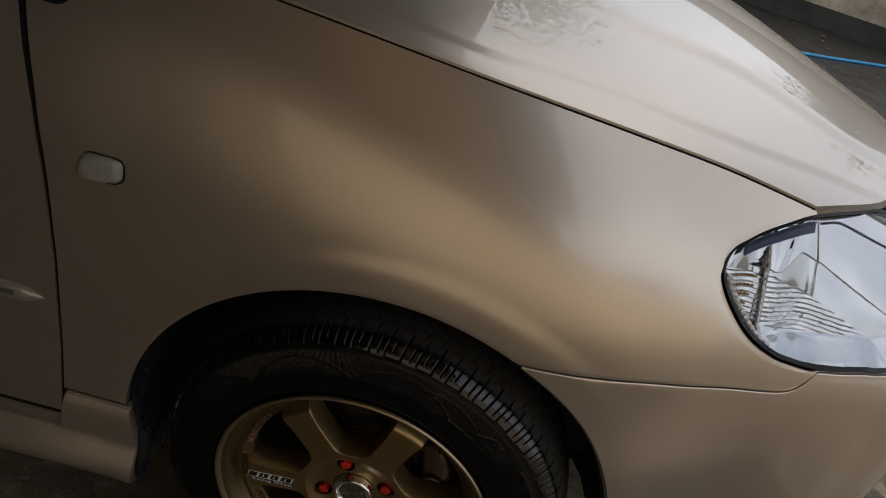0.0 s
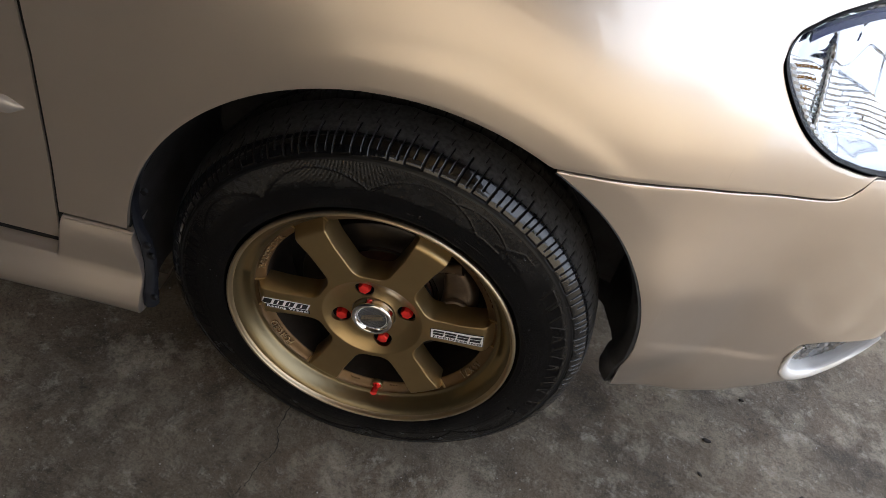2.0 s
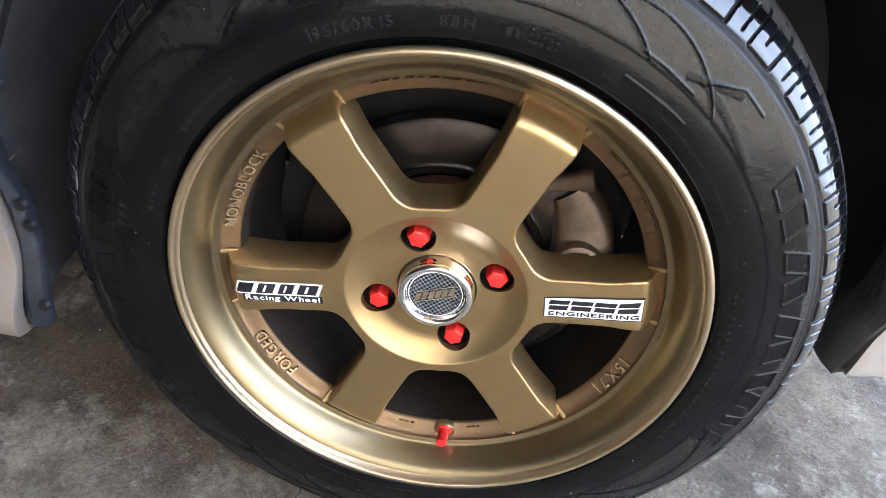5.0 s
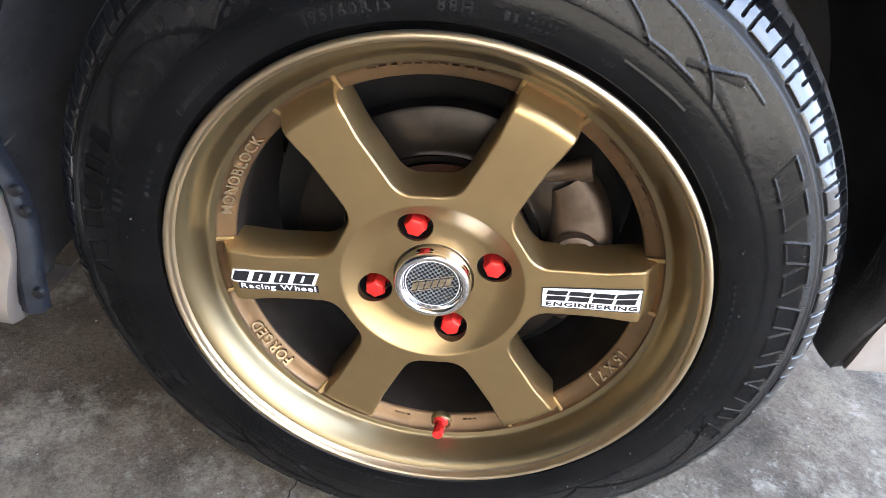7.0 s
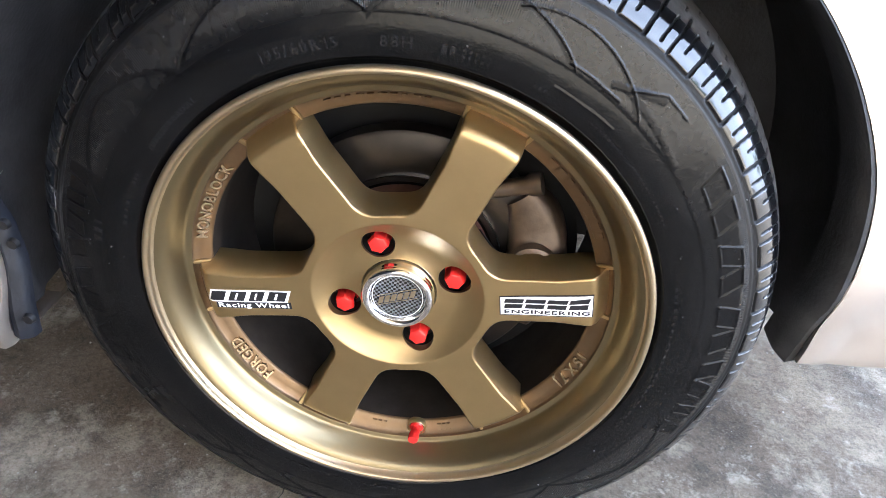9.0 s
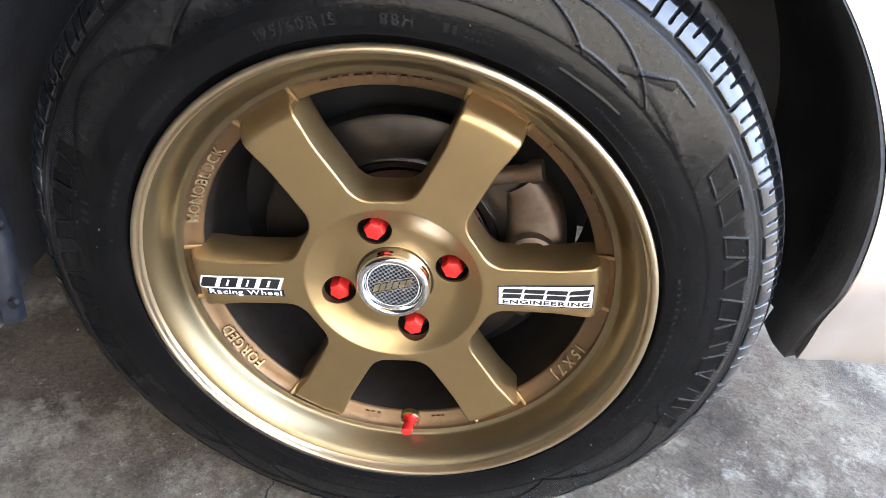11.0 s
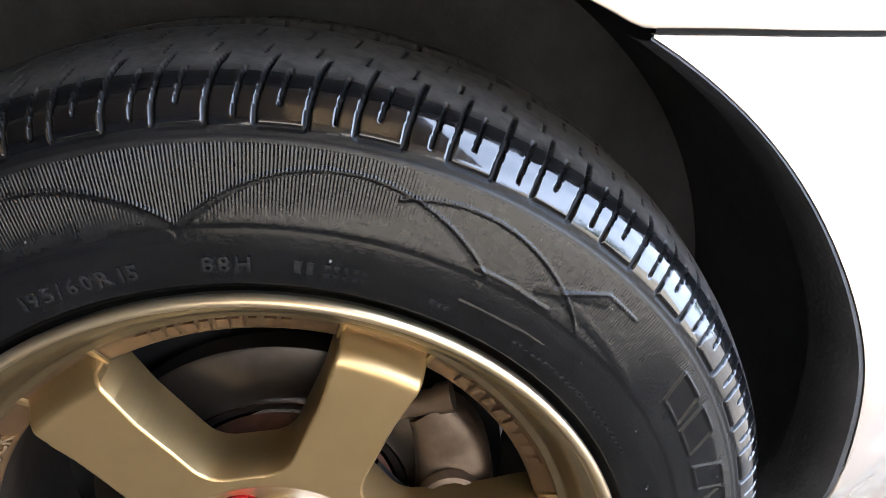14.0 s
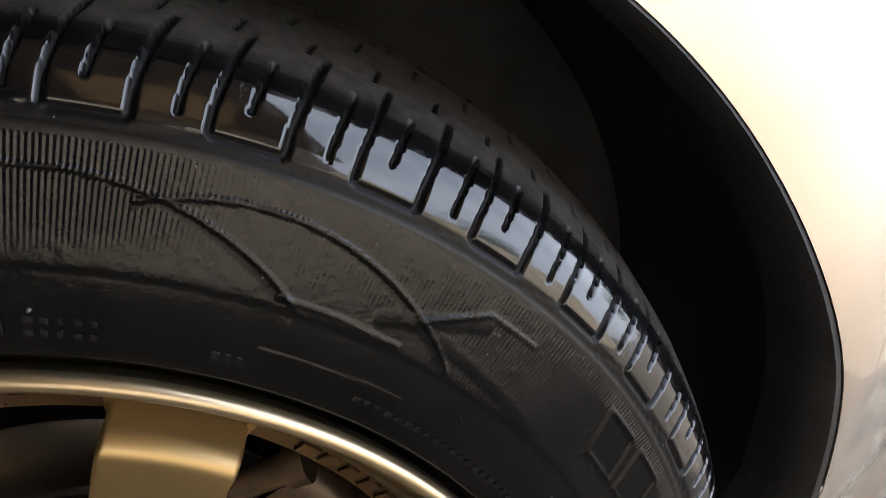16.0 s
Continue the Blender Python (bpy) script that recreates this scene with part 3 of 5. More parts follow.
SILL = [(0.06, 0.192), (0.0, 0.194), (-0.022, 0.196), (-0.0305, 0.2), (-0.0345, 0.209), (-0.0335, 0.220), (-0.0265, 0.235), (-0.0165, 0.2485), (-0.0118, 0.2555), (-0.0105, 0.262), (-0.0095, 0.285), (-0.0075, 0.308), (-0.003, 0.3195), (0.000, 0.3235), (0.0045, 0.3265), (0.03, 0.329)]
# under the door the sill drops to a rounded ledge
DOORSILL = [(0.06, 0.192), (0.0, 0.194), (-0.022, 0.196), (-0.0305, 0.2), (-0.0345, 0.209), (-0.0335, 0.220), (-0.0265, 0.235), (-0.0165, 0.2485), (-0.0118, 0.2555), (-0.0105, 0.2585), (-0.0090, 0.2602), (-0.0065, 0.2610), (0.000, 0.2660), (0.0035, 0.2700), (0.010, 0.272), (0.03, 0.273)]


def skirt_end(z):
    return float(np.interp(z, [0.19, 0.21, 0.23, 0.25, 0.27, 0.285, 0.30, 0.313, 0.32], [-0.323, -0.3225, -0.3235, -0.3265, -0.3305, -0.334, -0.339, -0.3445, -0.346]))


bm = bmesh.new()
rows = []
for x in spread(-1.3, -0.465, 24) + spread(-0.460, -0.436, 16) + spread(-0.432, -0.326, 28):
    k = smoothstep(-0.4385, -0.4475, x)
    row = []
    for (dy, z), (dy2, z2) in zip(SILL, DOORSILL):
        zz = z + (z2 - z) * k
        xx = x if x < -0.45 else -0.45 + (x + 0.45) * (skirt_end(z) + 0.45) / (-0.326 + 0.45)
        row.append((xx, interp(x, PLAN_LOW) + dy + (dy2 - dy) * k, zz))
    rows.append(row)
rows.append([(x + 0.0008, y + 0.003, z) for x, y, z in rows[-1]])
rows.append([(x - 0.004, y + 0.016, z) for x, y, z in rows[-1]])
sheet(bm, rows)
skirt = part("side_skirt", bm, PAINT, car)
# ledge bead along the sill's upper edge
bm = bmesh.new()
tube(bm, [(x, interp(x, PLAN_LOW) - 0.001, 0.3295) for x in spread(-0.434, -0.342, 10)], 0.0028)
part("sill_bead", bm, PAINT, skirt)

# dark rubber seals lie in the gaps between the panels
bm = bmesh.new()
sheet(bm, [[(x, side(x, linear(x, SEAM)) + 0.0038, linear(x, SEAM) + h) for h in (-0.0035, 0.0035)] for x in spread(0.152, 0.535, 60)])
part("bumper_seal", bm, BLACK, car)
bm = bmesh.new()
sheet(bm, [[(gap_x(z) + h, side(gap_x(z), z) + 0.003, z) for h in (-0.007, 0.002)] for z in spread(0.283, 0.95, 40)])
sheet(bm, [[(x, side(x, 0.283) + 0.003, z) for z in (0.272, 0.287)] for x in spread(-1.3, -0.44, 20)])
part("door_seal", bm, BLACK, car)

# bonnet
def bonnet_z(x, y):
    y0 = interp(x, HOOD_Y) + 0.004
    t = (y - y0) / (2 * (MID_Y - y0))
    c = math.sin(math.pi * min(max(t, 0), 1))
    z = interp(x, HOOD_Z) + 0.075 * c ** 0.75
    d = min(y - y0, 2 * MID_Y - y0 - y)
    edge = interp(x, [(-0.62, 0.10), (-0.05, 0.040), (0.12, 0.056), (0.31, 0.052), (0.50, 0.075), (0.76, 0.09)])
    z += 0.0035 * smoothstep(edge - 0.004, edge + 0.006, d) * smoothstep(-0.3, -0.05, x)
    ridge = 0.29 - 0.07 * smoothstep(0.3, 0.6, x)
    z += 0.006 * smoothstep(ridge - 0.05, ridge, d) * smoothstep(0.0, 0.25, x) - 0.03 * max(0.0, d - ridge) * smoothstep(0.0, 0.25, x)
    return z


bm = bmesh.new()
rows = []
for i in range(61):
    row = []
    for k in range(201):
        t = k / 200
        tt = 1 - abs(2 * t - 1)
        front = 0.458 + 0.30 * (1 - (1 - tt) ** 4.0)
        x = -0.62 + (front + 0.62) * i / 60
        y0 = interp(x, HOOD_Y) + 0.0062
        y = y0 + 2 * (MID_Y - y0) * t
        row.append((x, y, bonnet_z(x, y)))
    rows.append([(row[0][0], row[0][1], row[0][2] - 0.012)] + row + [(row[-1][0], row[-1][1], row[-1][2] - 0.012)])
rows.append([(x + 0.002, y, z - 0.015) for x, y, z in rows[-1]])
sheet(bm, rows)
part("bonnet", bm, PAINT, car)

bm = bmesh.new()
sheet(bm, [[(x, interp(x, HOOD_Y) + d, hood_edge(x) + h) for d, h in ((0.0008, -0.0035), (0.0040, -0.0025), (0.0058, 0.0002))] for x in spread(-0.6, 0.458, 60)])
part("bonnet_seal", bm, BLACK, car)

# nose between bonnet and bumper, and the dark core that closes the gaps
bm = bmesh.new()
rows = []
for k in range(31):
    t = k / 30
    tt = 1 - abs(2 * t - 1)
    x = 0.46 + 0.30 * (1 - (1 - tt) ** 4.0) + 0.002
    y0 = interp(0.46, HOOD_Y) + 0.09
    y = y0 + 2 * (MID_Y - y0) * t
    zt = bonnet_z(min(x, 0.8), y) - 0.016
    rows.append([(x, y, zt), (x + 0.05 * tt + 0.02, y, zt - 0.06), (x + 0.07 * tt + 0.03, y, 0.6)])
sheet(bm, rows)
part("nose_core", bm, BLACK, car)
bm = bmesh.new()
for off in (0.035,):
    rows = [[(x, side(x, z) + off + 0.09 * smoothstep(0.30, 0.36, x) * smoothstep(0.62, 0.70, z), z) for z in spread(arch_z(x) + 0.012 if abs(x - ARCH[0]) < ARCH[2] else 0.33 if x < 0 else 0.37, min(interp(x, HOOD_Z) - 0.03, 0.86), 16)] for x in spread(-1.28, 0.80, 60)]
    sheet(bm, rows)
part("inner_shell", bm, BLACK, car)
bm = bmesh.new()
block(bm, -1.3, 0.34, 0.20, 0.62, 1.4, 0.26)
block(bm, -1.3, 0.34, 0.26, -0.5, 1.4, 0.90)
block(bm, -0.5, 0.34, 0.26, 0.5, 0.37, 0.80)
block(bm, -1.3, 0.02, 0.22, -0.42, 0.34, 0.30)
part("underbody", bm, BLACK, car, smooth=0)
# cowl corner beside the door gap
bm = bmesh.new()
rows = [[(x, side(x, z) - 0.003, z) for z in spread(0.878 + 0.012 * smoothstep(-0.47, -0.452, x), 0.93, 6)] for x in spread(-0.53, -0.449, 10)]
sheet(bm, rows)
part("cowl_trim", bm, GASKET, car, "glossy black cowl trim")

# side repeater
bm = bmesh.new()
rows = []
CX, CZ = -0.396, 0.7145
for r, h in ((1.0, 0.0), (0.97, 0.004), (0.86, 0.0065), (0.6, 0.0075), (0.25, 0.008)):
    row = []
    for i in range(32):
        a = 2 * math.pi * i / 32
        c, s = math.cos(a), math.sin(a)
        px, pz = 0.0265 * abs(c) ** 0.55 * math.copysign(1, c), 0.0165 * abs(s) ** 0.55 * math.copysign(1, s)
        x, z = CX + r * px, CZ + r * pz + 0.15 * r * px
        row.append((x, side(x, z) - h, z))
    rows.append(row)
vs = sheet(bm, rows, True)
bm.faces.new(vs[-1])
repeater = part("repeater_lamp", bm, material("repeater_lens", (0.30, 0.29, 0.27), 0.18, 0, 0.6, 0.1, 80), car, "clear side repeater lamp")
bm = bmesh.new()
sheet(bm, [[(CX + 0.0275 * abs(math.cos(a)) ** 0.55 * math.copysign(1, math.cos(a)) * q, side(CX, CZ) - d, CZ + (0.0175 * abs(math.sin(a)) ** 0.55 * math.copysign(1, math.sin(a)) + 0.15 * 0.0275 * math.cos(a)) * q) for a in spread(0, 2 * math.pi, 32)[:-1]] for q, d in ((1.0, 0.0005), (1.05, 0.0012), (1.08, -0.0005))], True)
part("gasket", bm, GASKET, repeater)

# ---- headlight ----
def rim_strip(bm, lower, upper, a, b, inside, off0, off1, n=90):
    """A band round an outline given by its lower and upper edge."""
    out = [(a + (b - a) * q * q, linear(a + (b - a) * q * q, upper)) for q in spread(0, 1, n)] + [(a + (b - a) * q * q, linear(a + (b - a) * q * q, lower)) for q in spread(1, 0, n)[:-1]]
    cx, cz = sum(p[0] for p in out) / len(out), sum(p[1] for p in out) / len(out)
    ring_out, ring_mid, ring_in = [], [], []
    m = len(out)
    for i, (x, z) in enumerate(out):
        (xa, za), (xb, zb) = out[i - 3], out[(i + 3) % m]
        dx, dz = xb - xa, zb - za
        L = math.hypot(dx, dz) or 1
        nx, nz = dz / L, -dx / L
        if (cx - x) * nx + (cz - z) * nz < 0:
            nx, nz = -nx, -nz
        ring_out.append((x, side(x, z) + off0 + 0.006, z))
        ring_mid.append((x + nx * inside * 0.3, side(x, z) + off0, z + nz * inside * 0.3))
        ring_in.append((x + nx * inside, side(x, z) + off1, z + nz * inside))
    sheet(bm, [ring_out, ring_mid, ring_in], True)


headlight_bm = bmesh.new()
rim_strip(headlight_bm, LIGHT_L, LIGHT_U, 0.341, 0.74, 0.0055, 0.001, 0.006)
headlight = part("headlight", headlight_bm, GASKET, car, "clear headlight unit with black rim")


def lens_lo(x):
    return linear(x, LIGHT_L) + 0.002


def lens_up(x):
    return max(linear(x, LIGHT_U) - 0.002, lens_lo(x) + 0.0005)


bm = bmesh.new()
panel(bm, [0.3425 + 0.3925 * q * q for q in spread(0, 1, 50)], lens_lo, lens_up, 20, off=0.0005, fold=0)
lens = part("lens", bm, GLASS, headlight, "clear curved lens")
lens.visible_shadow = False


def facet(i, j):
    """A fixed tilt for a reflector cell, from -1 to 1."""
    v = math.sin(i * 12.9898 + j * 78.233) * 43758.5453
    return 2 * (v - math.floor(v)) - 1


def bowl(x, z):
    """Reflector relief: prism rows with broken steps below a slanting line, broad tilted facets above it, a marker segment beside."""
    rim = min(z - linear(x, LIGHT_L), linear(x, LIGHT_U) - z)
    floor = z - linear(x, LIGHT_L)  # the bowl curls up to its lower rim
    ridge = 0.414 + (0.776 - z) * 0.22
    slant = 0.786 - 0.42 * (x - 0.412)
    q = (z + 0.19 * x) / 0.0056
    row = math.floor(q)
    comb = 0.0011 * abs(2 * (q - row) - 1)
    if x < ridge:
        deep = 0.012 + 0.020 * smoothstep(0.346, 0.40, x) - 0.008 * smoothstep(0.009, 0.002, floor)
        if z < 0.795 - 0.3 * (x - 0.352):
            return deep + comb * smoothstep(0.004, 0.010, rim)
        return deep - 0.10 * (z - 0.79) + 0.05 * (x - 0.36)
    deep = 0.014 + (0.018 + 0.034 * smoothstep(ridge, ridge + 0.09, x)) * smoothstep(0.001, 0.013, rim) - 0.009 * smoothstep(0.009, 0.002, floor) - 0.005 * smoothstep(0.007, 0.0, x - ridge)
    if z < slant:
        col = math.floor((x + 0.012 * facet(row, 2)) / 0.034)
        px = (x + 0.012 * facet(row, 2)) / 0.034 - col - 0.5
        return deep + comb + 0.0030 * facet(row, col) * px
    # above: a plate that leans over, then the smooth upper bowl
    arm = z - slant
    plate = 0.034 * smoothstep(0.425, 0.47, x) + 0.004
    lean = 0.40 * max(0.0, arm - plate) - 0.12 * min(arm, plate)
    fold = 0.006 * smoothstep(0.497, 0.506, x + 0.25 * (z - 0.78)) - 0.004 * smoothstep(0.437, 0.446, x - 0.5 * (z - 0.80))
    return deep + lean - 0.006 * smoothstep(plate - 0.002, plate + 0.002, arm) + fold


bm = bmesh.new()
panel(bm, [0.345 + 0.385 * q ** 1.3 for q in spread(0, 1, 210)], lambda x: linear(x, LIGHT_L) + 0.003, lambda x: max(linear(x, LIGHT_U) - 0.003, linear(x, LIGHT_L) + 0.004), 230, fold=0, relief=bowl)
part("reflector", bm, REFLECTOR, headlight, "bright fluted reflector", smooth=22)
bm = bmesh.new()
panel(bm, spread(0.366, 0.462, 18), lambda x: linear(x, LIGHT_U) - 0.0165, lambda x: linear(x, LIGHT_U) - 0.0085, 3, off=0.004, fold=0.01)
part("top_shade", bm, material("deep_blue_shade", (0.010, 0.016, 0.07), 0.35, 0.0, 0.0, spec=0.2), headlight, "dark blue-black upper strip")
# pale inner frame, toothed along its outer side
bm = bmesh.new()
for k in range(13):
    z = 0.786 - 0.0062 * k
    x = float(np.interp(z, [p[1] for p in LIGHT_L][::-1], [p[0] for p in LIGHT_L][::-1])) + 0.0105
    block(bm, x - 0.002, side(x, z) + 0.004, z - 0.0018, x + 0.004, side(x, z) + 0.013, z + 0.0016)
part("frame_teeth", bm, SILVERPL, headlight, "pale toothed inner frame", smooth=0)
# thin bright ridge between the marker segment and the main bowl
bm = bmesh.new()
tube(bm, [(0.414 + (0.776 - z) * 0.22, side(0.42, z) + 0.026 + 0.002 * math.sin(z * 900), z) for z in spread(0.722, 0.800, 30)], 0.0018, 6)
part("bowl_ridge", bm, SILVERPL, headlight)
AMBER = material("amber_prism", (0.35, 0.20, 0.06), 0.15, 0.6, 0.5, 0.1)
for r in range(4):
    for k in range(7 - r):
        bm = bmesh.new()
        x = 0.362 + 0.0065 * k + 0.005 * r
        z = 0.786 - 0.0105 * r - 0.17 * (x - 0.36)
        bmesh.ops.create_icosphere(bm, subdivisions=1, radius=0.0022, matrix=Matrix.Translation((x, side(x, z) + 0.010 + 0.020 * smoothstep(0.346, 0.40, x), z)))
        part("prism_dot", bm, AMBER, headlight)

# ---- fog lamp ----
EYE_IN = [(0.0, 0.657, 0.356), (1.0, 0.6535, 0.334), (2.0, 0.658, 0.308), (3.0, 0.674, 0.286), (4.0, 0.699, 0.275), (5.0, 0.734, 0.279), (6.0, 0.775, 0.307), (7.0, 0.818, 0.345)]
EYE_WIDE = [(0.0, 0.009), (1.0, 0.011), (2.0, 0.014), (3.0, 0.019), (4.0, 0.024), (5.0, 0.023), (6.0, 0.016), (7.0, 0.002)]
bm = bmesh.new()
rows = []
for k in spread(0.0, 7.0, 56):
    x, z = interp(k, [(p[0], p[1]) for p in EYE_IN]), interp(k, [(p[0], p[2]) for p in EYE_IN])
    tx, tz = (interp(k + 0.05, [(p[0], p[i]) for p in EYE_IN]) - interp(k - 0.05, [(p[0], p[i]) for p in EYE_IN]) for i in (1, 2))
    L = math.hypot(tx, tz)
    nx, nz, w = tz / L, -tx / L, interp(k, EYE_WIDE)
    row = []
    for q, d in ((-0.05, 0.030), (0.0, 0.004), (0.08, -0.001), (0.3, -0.0045), (0.6, -0.005), (0.85, -0.0025), (1.0, 0.002), (1.0, 0.008)):
        px, pz = x + nx * w * q, z + nz * w * q
        row.append((px, side(px, max(pz, 0.27)) + d, pz))
    rows.append(row)
sheet(bm, rows)
fog = part("fog_lamp", bm, SILVERPL, car, "fog lamp with pale silver surround")
bm = bmesh.new()
panel(bm, spread(0.644, 0.813, 40), lambda x: linear(x, FOG_L) + 0.003, lambda x: linear(x, FOG_U) - 0.001, 14, off=0.026, fold=0, relief=lambda x, z: 0.004 * abs(math.sin(x * 400)) + 0.002 * math.sin(z * 500))
part("fog_reflector", bm, material("fog_bowl_grey", (0.17, 0.175, 0.185), 0.25, 0.5, 0.2, 0.1, 60), fog, smooth=25)
bm = bmesh.new()
panel(bm, spread(0.644, 0.813, 40), lambda x: linear(x, FOG_L) + 0.002, lambda x: linear(x, FOG_U) - 0.001, 14, off=0.003, fold=0)
foglens = part("fog_lens", bm, GLASS, fog, "clear fog lamp glass")
foglens.visible_shadow = False

# ---- wheel arch liner ----
bm = bmesh.new()
path = [(-0.335, 0.20), (-0.340, 0.26)] + [(ARCH[0] + (ARCH[2] + 0.004) * math.cos(a), ARCH[1] + (ARCH[3] + 0.006) * math.sin(a)) for a in spread(math.pi, 0, 60)] + [(0.366, 0.31), (0.372, 0.275), (0.374, 0.262)]
rows = []
for d, k in ((0.006, 0.995), (0.02, 0.99), (0.035, 1.01), (0.06, 1.015), (0.12, 1.01), (0.2, 1.0), (0.32, 0.98), (0.44, 0.98)):
    rows.append([(ARCH[0] + (x - ARCH[0]) * k, side(x, z) + 0.004 + d, ARCH[1] + (z - ARCH[1]) * k if z > ARCH[1] else z - (1.1 * d * d * (ARCH[1] - z) / 0.068 if x > 0 else 0)) for x, z in path])
sheet(bm, rows)
liner = part("arch_liner", bm, BLACKPL, car, "matt black plastic arch liner")
bm = bmesh.new()
sheet(bm, [[(x * f, 0.30, 0.33 + (z - 0.33) * f) for x, z in path] for f in (1.0, 0.8, 0.5, 0.3)])
part("inner_wall", bm, BLACKPL, liner)
# the lip of the liner with its rounded lower lobe
bm = bmesh.new()
lobe = [(ARCH[0] + ARCH[2] * math.cos(a), ARCH[1] + ARCH[3] * math.sin(a)) for a in spread(1.15, 0.05, 26)]
lobe += [(0.3585 + 0.0142 * smoothstep(0.345, 0.264, z), z) for z in spread(0.335, 0.266, 10)]
rows = []
for i, (x, z) in enumerate(lobe):
    wide = 0.004 + 0.015 * smoothstep(4, 30, i)
    a = max(0.0, 1.15 * (1 - i / 26))
    dx, dz = -math.cos(a), -math.sin(a)
    rows.append([(x + dx * wide * q, side(x, z) + 0.0005 + d, z + dz * wide * q) for q, d in ((-0.06 - 0.28 * smoothstep(28, 36, i), 0.002), (0.08, 0.0), (0.35, -0.001), (0.7, 0.004), (0.95, 0.012), (1.0, 0.022), (0.98, 0.04))])
last = rows[-1]
mid = (last[0][0] + last[5][0]) / 2
for f in (20, 40, 60, 75, 88):
    c, s = math.cos(radians(f)), math.sin(radians(f))
    rows.append([(mid + (x - mid) * c, y + 0.002 * s, z - 0.0105 * s) for x, y, z in last])
sheet(bm, rows)
part("liner_lip", bm, BLACKPL, liner)
# near-black flap along the rear edge of the arch
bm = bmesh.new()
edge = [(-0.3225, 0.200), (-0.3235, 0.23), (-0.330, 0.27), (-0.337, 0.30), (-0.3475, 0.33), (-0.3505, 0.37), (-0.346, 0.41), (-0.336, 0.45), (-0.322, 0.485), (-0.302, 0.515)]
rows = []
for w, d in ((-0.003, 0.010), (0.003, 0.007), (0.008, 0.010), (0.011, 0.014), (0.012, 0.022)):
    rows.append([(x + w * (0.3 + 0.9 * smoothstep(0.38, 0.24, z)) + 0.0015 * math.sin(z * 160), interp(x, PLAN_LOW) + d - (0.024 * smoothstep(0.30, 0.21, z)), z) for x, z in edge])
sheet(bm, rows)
flap = part("liner_flap", bm, GREYPL, liner, "near-black bluish liner flap with clips")
for x, z in ((-0.3335, 0.405), (-0.331, 0.305), (-0.326, 0.287), (-0.3135, 0.222)):
    bm = bmesh.new()
    bmesh.ops.create_cone(bm, cap_ends=True, segments=14, radius1=0.0055, radius2=0.0042, depth=0.004, matrix=Matrix.Translation((x + 0.004, interp(x, PLAN_LOW) + 0.006 - 0.02 * smoothstep(0.30, 0.21, z), z)) @ Matrix.Rotation(radians(90), 4, "X"))
    part("clip", bm, GASKET, flap)

# ---- the wheel ----
PHI, AXLE = radians(12.14), 0.2971


def hub(x, y, z):
    """From the wheel's own frame (one spoke along x) to the turned wheel about its axle."""
    return Vector((x * math.cos(PHI) - z * math.sin(PHI), y, x * math.sin(PHI) + z * math.cos(PHI)))


def polar(r, deg, y):
    return hub(r * math.cos(radians(deg)), y, r * math.sin(radians(deg)))


bm = bmesh.new()
RIM = [(0.2, 0.02), (0.2062, 0.008), (0.2072, 0.0045), (0.2074, 0.0035)]
BARREL = [(0.2000, 0.0052), (0.1985, 0.0058), (0.1955, 0.0078), (0.1925, 0.0115), (0.1895, 0.0165), (0.1868, 0.0222), (0.1850, 0.0268), (0.1838, 0.0288), (0.1825, 0.0296), (0.1800, 0.0300), (0.1788, 0.0306), (0.1783, 0.0325), (0.1776, 0.0340), (0.172, 0.0370), (0.1662, 0.0398), (0.1652, 0.0408), (0.1648, 0.0425), (0.1648, 0.06), (0.17, 0.10), (0.172, 0.19)]
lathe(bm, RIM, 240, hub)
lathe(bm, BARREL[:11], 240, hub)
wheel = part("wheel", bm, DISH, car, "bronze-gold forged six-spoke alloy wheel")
wheel.location = (0, 0, AXLE)

bm = bmesh.new()
lathe(bm, BARREL[10:17], 240, hub)
part("inner_ring", bm, RING, wheel, "dull bronze ring with raised lettering")
# deep part of the barrel, coloured dark in place of shade
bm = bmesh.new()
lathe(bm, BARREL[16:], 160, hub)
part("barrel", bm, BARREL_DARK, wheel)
bm = bmesh.new()
lathe(bm, [(0.2074, 0.0035), (0.2078, 0.0012), (0.2073, -0.0008), (0.2060, -0.0020), (0.2040, -0.0022), (0.2028, -0.0014), (0.2022, 0.0004), (0.2019, 0.0026), (0.2012, 0.0040), (0.2000, 0.0052)], 240, hub)
part("rim_lip", bm, LIP, wheel, "polished gold outer lip")


def window_distance(x, z):
    """Signed distance to the nearest opening between spokes; inside is negative."""
    r, a = math.hypot(x, z), math.degrees(math.atan2(z, x)) % 60 - 30
    u, v = r * math.cos(math.radians(a)), r * math.sin(math.radians(a))
    c, s = math.cos(math.radians(30)), math.sin(math.radians(30))
    flare = 0.003 * smoothstep(0.13, 0.165, r)
    band = 0.0215 + flare - (u * s - abs(v) * c)
    inner = 0.0810 - u
    outer = r - 0.1900

    def smax(p, q, k):
        h = max(k - abs(p - q), 0.0) / k
        return max(p, q) + h * h * k * 0.25
    return smax(smax(band, inner, 0.011), outer, 0.003)


def face_depth(x, z):
    r = math.hypot(x, z)
    y = 0.0200 - 0.0012 * smoothstep(0.1, 0.15, r)
    # shallow turned bowl round the centre cap, its rim slightly rounded
    v = 0.0115 * (1 - max(0.0, (r - 0.050) / 0.0230) ** 1.6)
    y += max(v, 0.0) + max(0.0008 - abs(v), 0.0) ** 2 / 0.0032
    y += 0.0185 * smoothstep(0.1560, 0.1775, r) ** 2.2
    return y


